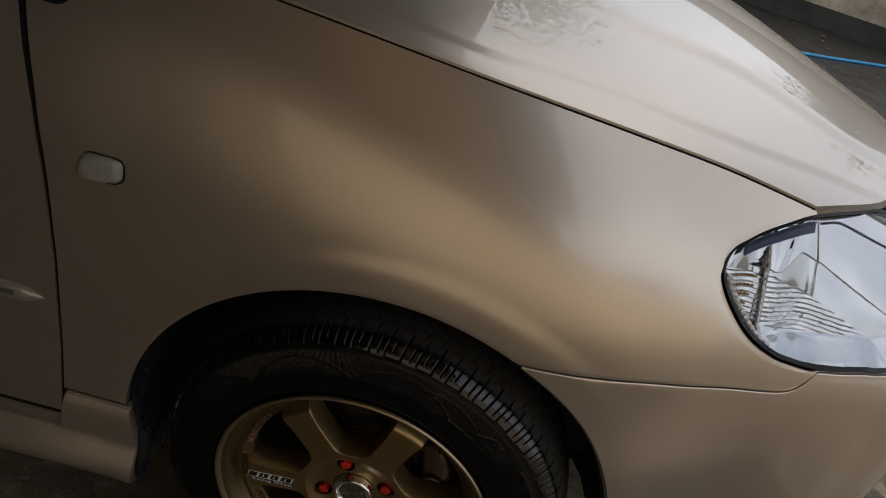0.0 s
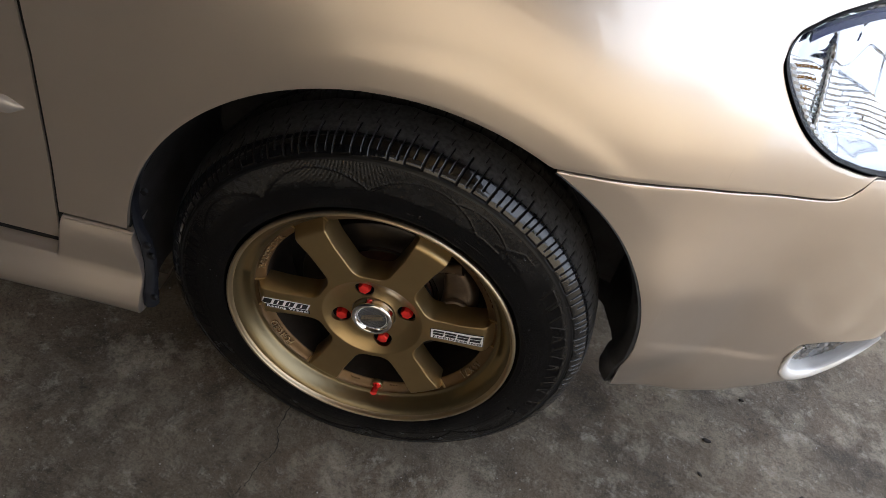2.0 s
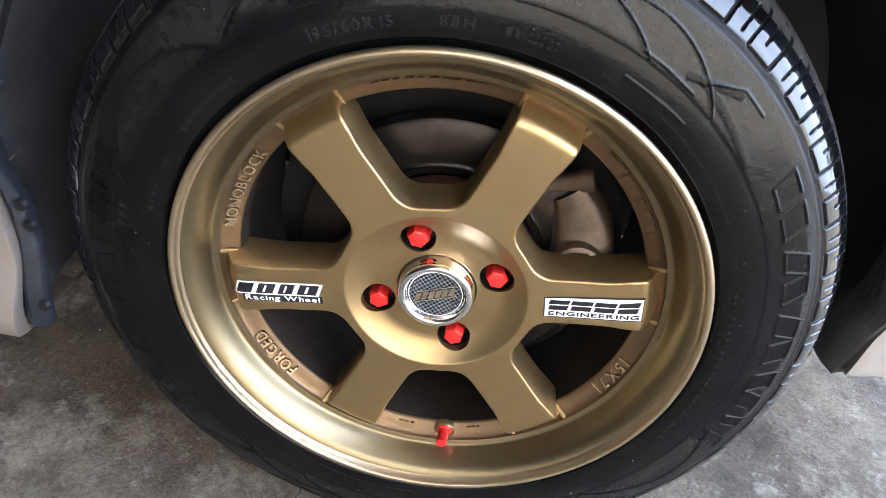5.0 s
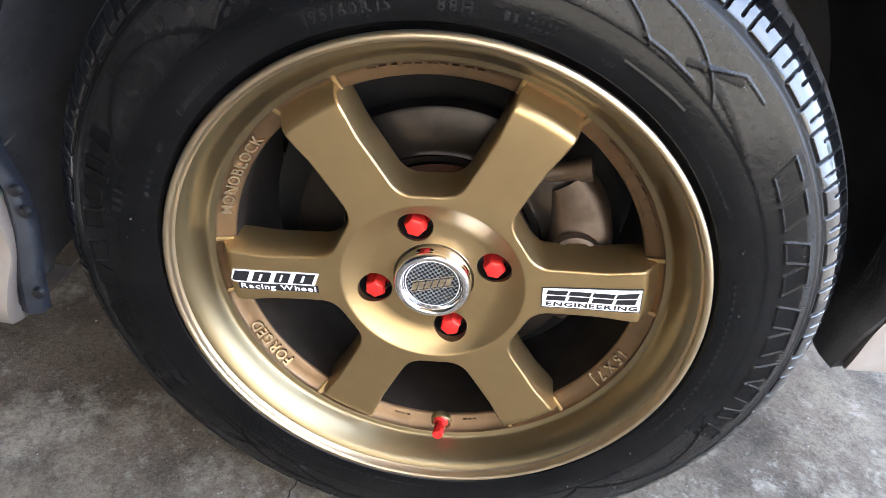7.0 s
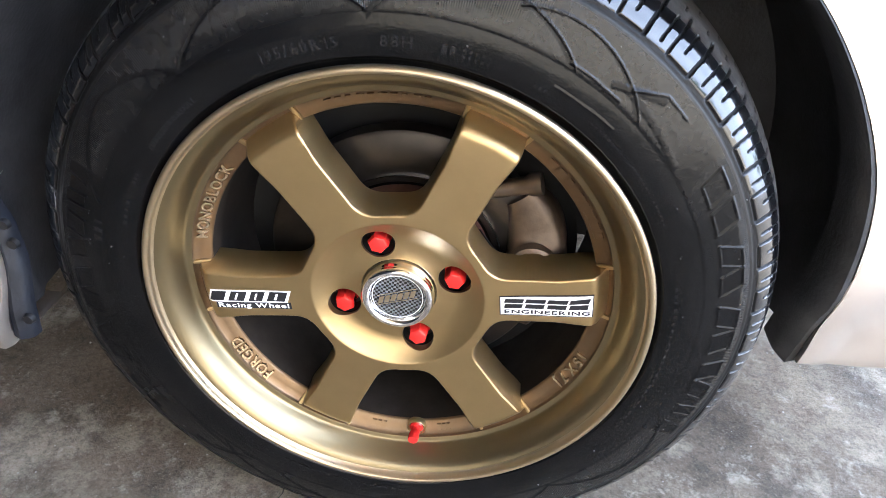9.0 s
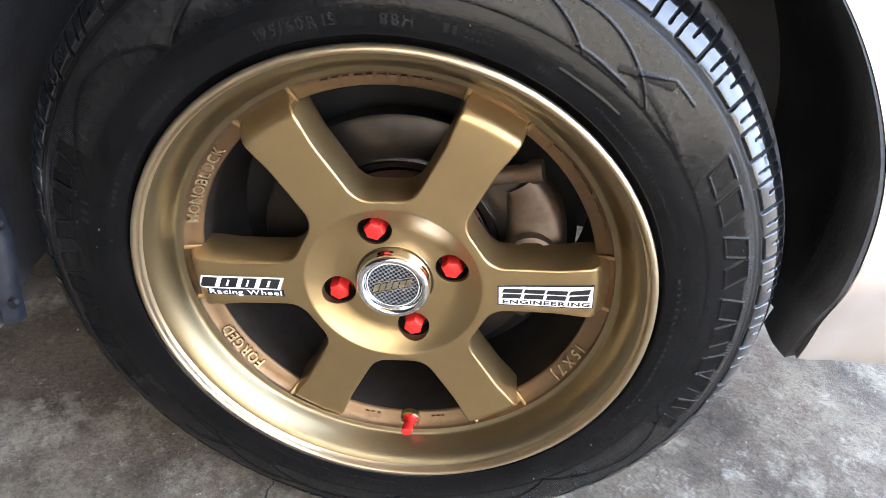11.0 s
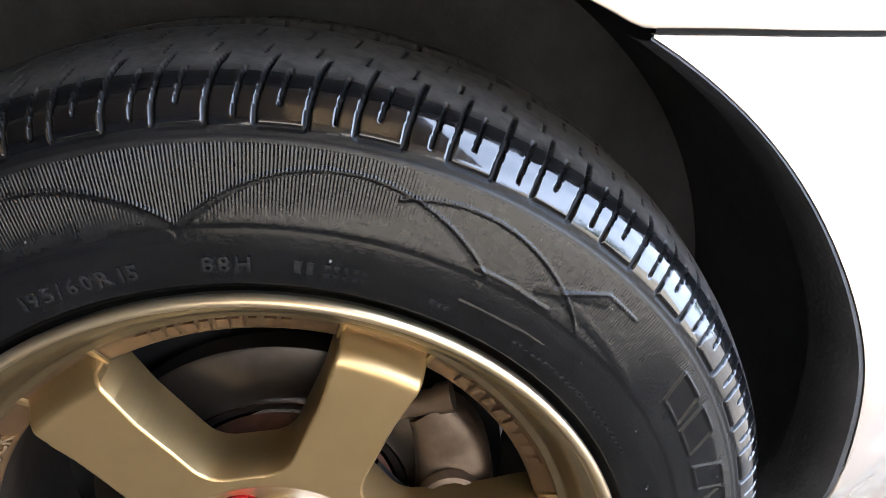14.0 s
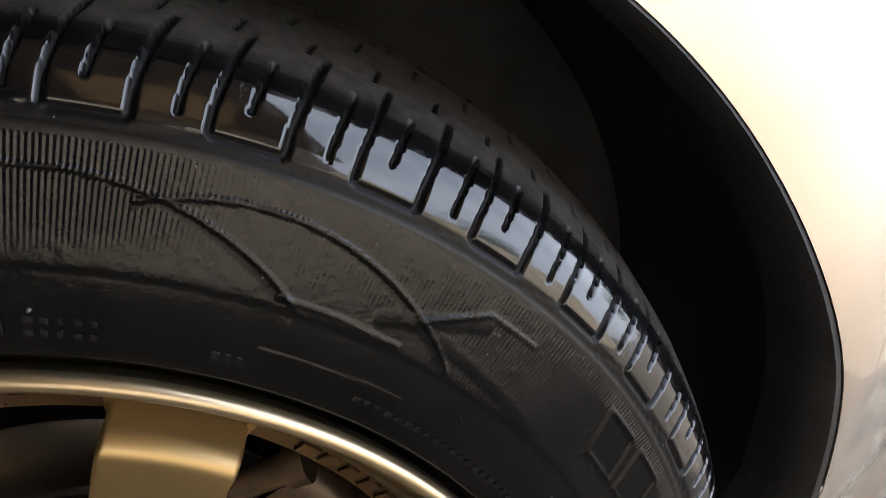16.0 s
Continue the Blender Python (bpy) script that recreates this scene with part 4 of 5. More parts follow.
LUGS = [(0.05 * math.cos(math.radians(14.7 + 90 * k)), 0.05 * math.sin(math.radians(14.7 + 90 * k))) for k in range(4)]


def sdf(x, z):
    return min(window_distance(x, z), *(math.hypot(x - a, z - b) - 0.0140 for a, b in LUGS))


bm = bmesh.new()
NR, NA = 205, 1260
grid = []
for i in range(NR + 1):
    r = 0.0325 + (0.1780 - 0.0325) * i / NR
    row = []
    for j in range(NA):
        a = 2 * math.pi * j / NA
        x, z = r * math.cos(a), r * math.sin(a)
        d = sdf(x, z)
        cell = max(0.0008, r * 2 * math.pi / NA)
        if abs(d) < 1.1 * cell:
            for _ in range(2):
                e = 1e-4
                gx, gz = (sdf(x + e, z) - d) / e, (sdf(x, z + e) - d) / e
                g = gx * gx + gz * gz
                if g > 0.2:
                    x, z = x - gx * d / g, z - gz * d / g
                d = sdf(x, z)
        row.append((x, z, d))
    grid.append(row)
made = {}


def vert(i, j):
    j %= NA
    if (i, j) not in made:
        x, z, d = grid[i][j]
        q = min(1.0, max(window_distance(x, z), 0.0) / 0.0014)
        made[i, j] = bm.verts.new(hub(x, face_depth(x, z) + 0.0014 * (1 - math.sqrt(max(0.0, 1 - (1 - q) ** 2))), z))
    return made[i, j]


for i in range(NR):
    for j in range(NA):
        c = [grid[i][j], grid[i][(j + 1) % NA], grid[i + 1][(j + 1) % NA], grid[i + 1][j]]
        if sum(p[2] for p in c) / 4 > 1e-5:
            bm.faces.new((vert(i, j), vert(i, j + 1), vert(i + 1, j + 1), vert(i + 1, j)))
edges = [e for e in bm.edges if len(e.link_faces) == 1]
ret = bmesh.ops.extrude_edge_only(bm, edges=edges)
for v in ret["geom"]:
    if isinstance(v, bmesh.types.BMVert):
        v.co.y = 0.058
part("spoke_face", bm, GOLD, wheel, smooth=50)

# added black backing: the shade at the bottom of the lug holes
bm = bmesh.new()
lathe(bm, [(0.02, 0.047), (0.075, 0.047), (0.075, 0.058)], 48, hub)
part("hub_shade_pad", bm, BLACK, wheel)

# raised stops where the spokes meet the ring
for k in range(6):
    for s in (-1, 1):
        bm = bmesh.new()
        rows = []
        for t, w in ((0.1655, 0.0016), (0.170, 0.0019), (0.1775, 0.0022), (0.1790, 0.0018)):
            a0 = 60 * k + s * 8.35
            y = 0.0335 + (0.1785 - t) * 0.42
            rows.append([polar(t, a0 + math.degrees(dw / t), y - h) for dw, h in ((-w, 0.0), (-w * 0.8, 0.0016), (0, 0.0021), (w * 0.8, 0.0016), (w, 0.0))])
        sheet(bm, rows)
        part("spoke_stop", bm, GOLD, wheel)

for a, b in LUGS:
    bm = bmesh.new()
    prof = [(0.0058, 0.0275), (0.0078, 0.0280), (0.0088, 0.0297), (0.0090, 0.032), (0.0090, 0.044), (0.0096, 0.0445), (0.0098, 0.047)]
    turn = random.uniform(0, 60)
    rows = []
    for n, (r, y) in enumerate(prof):
        row = []
        for i in range(24):
            t = 2 * math.pi * i / 24
            hexr = r if n > 4 or n == 0 else r * math.cos(math.pi / 6) / math.cos((t % (math.pi / 3)) - math.pi / 6) if n < 5 else r
            u = t + radians(turn)
            row.append(hub(a + hexr * math.cos(u), y, b + hexr * math.sin(u)))
        rows.append(row)
    vs = sheet(bm, rows, True)
    bm.faces.new(vs[0])
    part("lug_nut", bm, RED, wheel, "red hexagon lug nut", smooth=25)
    # black sleeve over the bronze hole wall, painting in the recess's shade
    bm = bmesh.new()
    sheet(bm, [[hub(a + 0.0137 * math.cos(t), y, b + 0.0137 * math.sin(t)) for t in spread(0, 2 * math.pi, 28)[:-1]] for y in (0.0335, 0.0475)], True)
    part("lug_hole_shade", bm, BLACK, wheel)

bm = bmesh.new()
CAP = [(0.0226, 0.0232), (0.0238, 0.0205), (0.0247, 0.0188), (0.0258, 0.0181), (0.0272, 0.0180), (0.0290, 0.0186), (0.0303, 0.0202), (0.0310, 0.0222), (0.0309, 0.0240), (0.0302, 0.0246), (0.0302, 0.0256), (0.0308, 0.0264), (0.0308, 0.034), (0.0318, 0.0345), (0.0318, 0.042)]
lathe(bm, CAP, 96, hub)
cap = part("centre_cap", bm, CHROME, wheel, "chrome centre cap with a carbon-weave disc")
cap.location = (0, 0, 0)
bm = bmesh.new()
vs = sheet(bm, [[polar(r, 360 * i / 64, 0.0230) for i in range(64)] for r in (0.0226, 0.012)], True)
bm.faces.new(vs[-1])
part("cap_disc", bm, CARBON, cap)
bm = bmesh.new()
for k in range(6):
    x0 = -0.0165 + 0.0055 * k
    vs = [hub(x0 + dx + 0.0012 * (1 if dz > 0 else -1), 0.0226, dz + 0.0035 * (x0 + dx) / 0.016) for dx, dz in ((0, -0.0036), (0.0044, -0.0036), (0.0044, 0.0036), (0, 0.0036))]
    bm.faces.new([bm.verts.new(v) for v in vs])
for zz in (-0.0050, 0.0047):
    vs = [hub(dx, 0.0226, zz + dz + 0.0035 * dx / 0.016) for dx, dz in ((-0.017, 0), (0.017, 0), (0.017, 0.0007), (-0.017, 0.0007))]
    bm.faces.new([bm.verts.new(v) for v in vs])
part("cap_emblem", bm, LIP, cap, "slanted gold bars")
bm = bmesh.new()
vs = sheet(bm, [[polar(r, 360 * i / 64, 0.02285) for i in range(64)] for r in (0.0212, 0.0219)], True)
part("cap_ring", bm, WHITE, cap)

# valve: a boss in the ring, red stem and cap
bm = bmesh.new()
V0 = Vector((0.0015, 0.0, -0.1702))
rows = [[hub(V0.x + r * math.cos(t), y, V0.z + r * math.sin(t)) for t in spread(0, 2 * math.pi, 20)[:-1]] for r, y in ((0.0098, 0.040), (0.0096, 0.0345), (0.0088, 0.0335), (0.0080, 0.0345), (0.0076, 0.042))]
sheet(bm, rows, True)
part("valve_boss", bm, GOLD, wheel)
bm = bmesh.new()
rows = [[hub(V0.x + r * math.cos(t) - 0.0012 * (0.038 - y) * 30, y, V0.z + r * math.sin(t) + (0.038 - y) * 0.18) for t in spread(0, 2 * math.pi, 18)[:-1]] for r, y in ((0.0068, 0.040), (0.0068, 0.0345), (0.0060, 0.0335), (0.0040, 0.0330), (0.0036, 0.027), (0.0050, 0.0268), (0.0052, 0.0255), (0.0052, 0.0165), (0.0046, 0.0150), (0.0015, 0.0147))]
vs = sheet(bm, rows, True)
bm.faces.new(vs[-1])
part("valve_stem", bm, RED, wheel, "red valve stem with red cap", smooth=30)


# ---- lettering ----
GLYPHS = {}


def glyph(ch):
    """Flat outline mesh of a character of the built-in font, 1 high."""
    if ch not in GLYPHS:
        cu = bpy.data.curves.new("glyph", "FONT")
        cu.body, cu.resolution_u, cu.extrude, cu.offset = ch, 2, 0.5, 0.022
        ob = new("glyph", cu)
        bpy.context.view_layer.update()
        me = ob.evaluated_get(bpy.context.evaluated_depsgraph_get()).to_mesh()
        vs = [tuple(v.co) for v in me.vertices]
        fs = [tuple(p.vertices) for p in me.polygons]
        bpy.data.objects.remove(ob)
        bpy.data.curves.remove(cu)
        GLYPHS[ch] = (vs, fs, max(v[0] for v in vs) if vs else 0.3)
    return GLYPHS[ch]


def ring_text(bm, text, r, start, height, depth, proud, gap=0.12):
    """Raised letters round the axle, read clockwise with their tops outwards, from an angle in degrees."""
    a = start
    for ch in text:
        if ch == " ":
            a -= math.degrees(0.45 * height / r)
            continue
        vs, fs, w = glyph(ch)
        made = []
        for x, z, t in vs:
            rr = r + (z / 0.73) * height
            made.append(bm.verts.new(polar(rr, a - math.degrees(x / 0.73 * height / r), depth(rr) - proud * (t + 0.5))))
        for f in fs:
            try:
                bm.faces.new([made[i] for i in f])
            except ValueError:
                pass
        a -= math.degrees((w / 0.73 + gap) * height / r)
    return a


def ring_bars(bm, count, r, a0, a1, height, depth, proud, fill=0.68):
    """Plain raised bars in place of lettering that names a maker or cannot be read."""
    for k in range(count):
        s = a0 + (a1 - a0) * k / count
        e = s + (a1 - a0) / count * (fill - 0.3 * (k * 7 % 5) / 5)
        vs = [[bm.verts.new(polar(rr, aa, depth(rr) - p)) for aa in (s, (s + e) / 2, e)] for rr, p in ((r, 0.0), (r + height * 0.06, proud), (r + height * 0.94, proud), (r + height, 0.0))]
        for p, q in zip(vs, vs[1:]):
            for i in range(2):
                bm.faces.new((p[i], p[i + 1], q[i + 1], q[i]))


def ring_depth(r):
    return float(np.interp(r, [0.1662, 0.172, 0.1776], [0.0398, 0.0370, 0.0340])) + 0.0001


bm = bmesh.new()
ring_text(bm, "MONOBLOCK", 0.1678, 163.5, 0.0084, ring_depth, 0.0026, 0.07)
part("embossed_lettering", bm, LETTER, wheel, smooth=20)
bm = bmesh.new()
ring_text(bm, "FORGED", 0.1678, 218.5, 0.0090, ring_depth, 0.0026, 0.09)
part("embossed_lettering", bm, LETTER, wheel, smooth=20)
bm = bmesh.new()
ring_text(bm, "15X7J", 0.1678, -23.5, 0.0088, ring_depth, 0.0024, 0.4)
part("embossed_lettering", bm, LETTER, wheel, smooth=20)
for n, a0, a1 in ((10, 103.5, 76.0), (8, 44.5, 15.5), (3, -104.5, -98.5), (3, -82.5, -77.5)):
    bm = bmesh.new()
    ring_bars(bm, n, 0.1682, a0, a1, 0.0076 if n > 3 else 0.006, ring_depth, 0.0018, 0.74)
    part("embossed_mark", bm, RING, wheel, smooth=20, kind="stuff")


# ---- decals on two spokes: white plates with black print ----
def decal_plate(bm, pts, lift, n=10):
    """A thin plate that lies on a spoke: a quad given by its corners (x, z)."""
    (ax, az), (bx, bz), (cx, cz), (dx, dz) = pts
    rows = []
    for j in range(5):
        v = j / 4
        row = []
        for i in range(n + 1):
            u = i / n
            x = (ax * (1 - u) + bx * u) * (1 - v) + (dx * (1 - u) + cx * u) * v
            z = (az * (1 - u) + bz * u) * (1 - v) + (dz * (1 - u) + cz * u) * v
            row.append(hub(x, face_depth(x, z) - lift, z))
        rows.append(row)
    sheet(bm, rows)


def wide_decal_xy(u, v):
    """Places on the decal of the spoke along +x."""
    return (0.0865 + 0.0745 * u, 0.0045 - 0.0175 * v + 0.0035 * (u - 0.9) * (1 if u > 0.9 else 0) * 10 * (1 - v))


def slim_decal_xy(u, v):
    return (-0.1660 + 0.0735 * u, 0.0085 - 0.0195 * v - 0.0015 * u)


def plates(place, quads, mat, lift, name, parent):
    bm = bmesh.new()
    for q in quads:
        decal_plate(bm, [place(u, v) for u, v in q], lift)
    return part(name, bm, mat, parent)


def slab(u0, u1, v0, v1, slant=0.0):
    return ((u0 + slant, v0), (u1 + slant, v0), (u1, v1), (u0, v1))


def decal_text(place, text, u0, u1, v0, v1, mat, lift, parent):
    """Printed words that fill a field of a decal; v0 is the capitals' top, v1 the baseline."""
    bm = bmesh.new()
    pens, pen = [], 0.0
    for ch in text:
        pens.append(pen)
        pen += 0.34 if ch == " " else glyph(ch)[2] + 0.09
    for ch, start in zip(text, pens):
        if ch == " ":
            continue
        vs, fs, w = glyph(ch)
        made = []
        for x, z, t in vs:
            px, pz = place(u0 + (u1 - u0) * (start + x) / pen, v1 - (v1 - v0) * z / 0.73)
            made.append(bm.verts.new(hub(px, face_depth(px, pz) - lift - 0.0002 * t, pz)))
        for f in fs:
            try:
                bm.faces.new([made[i] for i in f])
            except ValueError:
                pass
    part("decal_lettering", bm, mat, parent, smooth=20)


decal = plates(wide_decal_xy, [slab(-0.012, 1.01, -0.05, 1.05)], INK, 0.0004, "decal", wheel)
tagged(decal, "white vinyl decal with black bars and ENGINEERING")
plates(wide_decal_xy, [slab(0.0, 1.0, 0.0, 1.0)], WHITE, 0.0007, "decal_plate", decal)
bars = []
for u0, u1 in ((0.045, 0.235), (0.275, 0.475), (0.515, 0.715), (0.755, 0.95)):
    bars += [slab(u0 - 0.01, u1 + 0.008, 0.08, 0.31, 0.02), slab(u0 - 0.01, u1 - 0.004, 0.37, 0.62, 0.015)]
plates(wide_decal_xy, bars, INK, 0.0010, "decal_print", decal)
decal_text(wide_decal_xy, "ENGINEERING", 0.035, 0.985, 0.70, 0.92, INK, 0.0010, decal)

BLOCKS = ((0.03, 0.20), (0.255, 0.445), (0.50, 0.66), (0.715, 0.93))
decal = plates(slim_decal_xy, [slab(0.10, 1.0, 0.66, 1.02)], INK, 0.0004, "decal", wheel)
tagged(decal, "black and white vinyl decal with slanted blocks and Racing Wheel")
plates(slim_decal_xy, [slab(u0 - 0.03, u1 + 0.03, 0.02, 0.68, 0.07) for u0, u1 in BLOCKS], WHITE, 0.0007, "decal_plate", decal)
plates(slim_decal_xy, [slab(u0, u1, 0.09, 0.60, 0.06) for u0, u1 in BLOCKS], INK, 0.0010, "decal_print", decal)
plates(slim_decal_xy, [slab(u0 + (u1 - u0) * 0.42, u0 + (u1 - u0) * 0.56, 0.18, 0.52, 0.04) for u0, u1 in BLOCKS[1:]], WHITE, 0.0013, "decal_slit", decal)
decal_text(slim_decal_xy, "Racing Wheel", 0.12, 0.985, 0.70, 0.95, WHITE, 0.0010, decal)

# ---- the tyre ----
TYRE = [(0.2030, 0.0130), (0.2070, 0.0085), (0.2098, 0.0062), (0.2120, 0.0036), (0.2160, 0.0018), (0.2220, 0.0010), (0.2300, 0.0008), (0.2380, 0.0016), (0.2450, 0.0030), (0.2540, 0.0050), (0.2640, 0.0075), (0.2730, 0.0100), (0.2795, 0.0122), (0.2850, 0.0145), (0.2905, 0.0180), (0.2960, 0.0230), (0.3010, 0.0295), (0.3042, 0.0370), (0.3064, 0.0460), (0.3092, 0.0600), (0.3125, 0.0980), (0.3100, 0.1360), (0.3055, 0.1520), (0.3000, 0.1680), (0.2880, 0.1820), (0.2700, 0.1900), (0.2400, 0.1960), (0.2150, 0.1930), (0.2030, 0.1850)]
ctrl = np.array(TYRE)
length = np.r_[0, np.cumsum(np.hypot(*np.diff(ctrl, axis=0).T))]
total = length[-1]
front_end = float(np.interp(20, range(len(length)), length))
ss = np.r_[np.arange(0, front_end, 0.00095), np.linspace(front_end, total, 26)]
pr = np.array([[interp(s, list(zip(length, ctrl[:, 0]))), interp(s, list(zip(length, ctrl[:, 1])))] for s in ss])
tang = np.gradient(pr, ss, axis=0)
nrm = np.stack([tang[:, 1], -tang[:, 0]], 1)
nrm /= np.linalg.norm(nrm, axis=1)[:, None]
NT = 2500
th = np.arange(NT) * 360.0 / NT
TH, RR = np.meshgrid(th, pr[:, 0])
YY = np.meshgrid(th, pr[:, 1])[1]


def step01(a, b, v):
    t = np.clip((v - a) / (b - a), 0, 1)
    return t * t * (3 - 2 * t)


def wrap(v, period):
    return (v + period / 2) % period - period / 2


PERIOD = 360.0 / 42
mm = RR * math.pi / 180  # metres a degree
slant = np.where(YY > 0.018, (YY - 0.018) * 38, 0.0)
ph = TH - 85.08 + slant
front = (YY < 0.058)
h = np.zeros_like(RR)


def groove(dist, half, deep, soft=0.0005):
    return -deep * (1 - step01(half - soft, half + soft, np.abs(dist)))


lat = step01(0.2832, 0.2846, RR) * front * (1 - step01(0.040, 0.052, YY))
h = np.minimum(h, groove(wrap(ph, PERIOD) * mm, 0.0013, 0.0026) * lat)
h = np.minimum(h, groove(wrap(ph - 4.39, PERIOD) * mm, 0.0010, 0.0024) * lat)
h = np.minimum(h, groove(wrap(ph - 2.45, PERIOD) * mm, 0.0008, 0.0030) * step01(0.2910, 0.2922, RR) * (YY < 0.036))
h = np.minimum(h, groove(wrap(ph - 6.15, PERIOD) * mm, 0.0008, 0.0030) * step01(0.2866, 0.2876, RR) * (YY < 0.036))
pw = ph % PERIOD
h = np.minimum(h, groove(RR - 0.2836, 0.0011, 0.0022) * step01(-0.1, 0.1, pw) * (1 - step01(4.0, 4.6, pw)) * (YY < 0.03))
line = 0.2838 + (pw - 4.39) * (0.2808 - 0.2838) / (8.17 - 4.39)
h = np.minimum(h, groove(RR - line, 0.0006, 0.0010) * (pw > 4.3) * (pw < 8.2) * (YY < 0.03))
for p0, r0 in ((0.9, 0.2872), (3.4, 0.2866), (5.3, 0.2868), (7.6, 0.2868)):
    h = h + 0.0011 * np.exp(-((wrap(ph - p0, PERIOD) * mm) ** 2 + (RR - r0) ** 2) / 0.0012 ** 2) * (YY < 0.03)
h = h + 0.0007 * step01(0.2778, 0.2788, RR) * (YY < 0.03)
# grooves round the tread and across its inner ribs
for yc, half in ((0.096, 0.0045), (0.128, 0.0045)):
    h = np.minimum(h, groove(YY - yc + 0.0012 * np.sin(np.radians(TH * 42)), half, 0.006, 0.001) * (RR > 0.303))
h = np.minimum(h, groove(wrap(ph + 3.0, PERIOD / 2) * mm, 0.0007, 0.0016) * (YY > 0.050) * (YY < 0.060))
h = np.minimum(h, groove(wrap(ph + 1.0, PERIOD / 2) * mm, 0.0007, 0.0016) * (YY > 0.070) * (YY < 0.084))
rib2 = (YY > 0.101) & (YY < 0.135)
h = np.minimum(h, groove(wrap(ph + (YY - 0.056) * 120, PERIOD / 2) * mm, 0.0009, 0.004) * rib2)
# sidewall relief: plain bars in place of the maker's name, arches and an arrow
wallz = (RR < 0.279) & (YY < 0.02)
h = h + 0.0004 * step01(0.2417, 0.2425, RR) * wallz
rib = ((RR > 0.2436) & (RR < 0.2765) & (YY < 0.02)).astype(float)


def arch_r(a0, a1, t):
    u = np.clip((t - a0) / (a1 - a0), 0, 1)
    return 0.2430 + 0.0260 * np.sin(np.pi * u) ** 0.8, (t > a0) & (t < a1)


def raised(dist, half, up, soft=0.0006):
    return up * (1 - step01(half - soft, half + soft, np.abs(dist)))


smooth_zone = np.zeros_like(RR)  # where the rubber is polished smooth
calm = np.zeros_like(RR)  # unserrated rubber round the plates


def bar(t, t0, r0, t1, r1, half, up, soft=0.0005):
    """A raised straight bar on the side wall; returns where it lies."""
    global h
    ax, ar = (t - t0) * mm, RR - r0
    bx, br = (t1 - t0) * 0.262 * math.pi / 180, r1 - r0
    L = math.hypot(bx, br)
    q = np.clip((ax * bx + ar * br) / L ** 2, 0, 1)
    d = np.hypot(ax - q * bx, ar - q * br)
    h = h + raised(d, half, up, soft) * wallz
    return d


for base in (0, 180):
    t = (TH - base + 30) % 360 - 30
    for a0, a1, end in ((55.5, 88.8, 200), (88.8, 122.1, 200), (122.1, 155.4, 200), (42.2, 75.5, 67.0)):
        rr, ok = arch_r(a0, a1, t)
        ok = ok & (t < end)
        u = np.clip((t - a0) / (a1 - a0), 0, 1)
        wide = 0.0014 + 0.0042 * np.abs(2 * u - 1) ** 1.6
        # a crisp outer line with a smooth sunken band under it
        h = h + raised(RR - rr, 0.0005, 0.0009, 0.0004) * ok * wallz
        band = ok & (RR < rr) & (RR > rr - wide) & wallz
        h = h - 0.00015 * step01(0.0, 0.0006, rr - RR) * (1 - step01(wide - 0.0008, wide, rr - RR)) * ok * wallz
        rib = np.where(ok & (RR < rr) & wallz, np.minimum(rib, step01(0.2445, 0.262, RR)), rib)
        rib = np.where(band, 0.0, rib)
        smooth_zone = np.where(band, 1.0, smooth_zone)
    for q in ((46.8, 0.2550, 42.1, 0.2683), (42.1, 0.2683, 37.5, 0.2679), (57.0, 0.2462, 47.8, 0.2448)):
        bar(t, *q, 0.0005, 0.0010, 0.0004)
    bar(t, 56.8, 0.2278, 45.9, 0.2288, 0.0005, 0.0009, 0.0004)
    for q in ((47.5, 0.254, 33.5, 0.2452), (49.5, 0.2505, 42.0, 0.2640)):
        d = bar(t, *q, 0.0022, 0.0003, 0.0008)
        rib = np.where((d < 0.0026) & wallz, 0.0, rib)
        smooth_zone = np.where((d < 0.0026) & wallz, 1.0, smooth_zone)
    rib = rib * (1 - step01(28, 30, t) * (1 - step01(58, 78, t)) * 0.85)
    calm = np.maximum(calm, step01(-41, -38, t) * (1 - step01(29, 36, t)) * (1 - step01(0.2695, 0.2720, RR)))
    # letter-sized plates: two slanting outlined bars in each place
    for k, (t0, t1) in enumerate(((28.0, 17.0), (14.6, 4.6), (2.2, -8.6), (-10.2, -20.0), (-21.6, -24.8), (-26.6, -36.0))):
        lo, hi = 0.2545, 0.2722
        n = 1 if abs(t0 - t1) < 4 else 2
        for i in range(n):
            w = (t0 - t1) / n
            lean = (-1.6, 1.6, 1.2, -1.2, 0.0, 1.0)[k] * (1 if i == 0 or k == 0 else -1)
            tm = t0 - w * (i + 0.5) - lean * (RR - (lo + hi) / 2) / (hi - lo)
            tw = abs(w) / 2 * 0.80 * 0.265 * math.pi / 180
            d = np.maximum(np.abs((t - tm) * mm) - tw, np.abs(RR - (lo + hi) / 2) - (hi - lo) / 2)
            h = h + (raised(d + 0.0005, 0.0006, 0.0012, 0.0004) + 0.00015 * (1 - step01(-0.0006, 0.0002, d))) * wallz
            rib = np.where((d < 0.0008) & wallz, 0.0, rib)
            smooth_zone = np.where((d < 0.0) & wallz, 1.0, smooth_zone)
rib = rib * (1 - calm)
h = h + 0.0005 * np.exp(-((RR - 0.2135) / 0.0008) ** 2) * (YY < 0.02)
PX = (RR + h * nrm[:, 0:1])
PYY = YY + h * nrm[:, 1:2]
ang = np.radians(TH) + PHI
VX, VZ = PX * np.cos(ang), PX * np.sin(ang)
low = np.clip((-AXLE + 0.035 - VZ) / 0.045, 0, 1)
PYY = PYY - 0.006 * low ** 2 * (YY < 0.08)
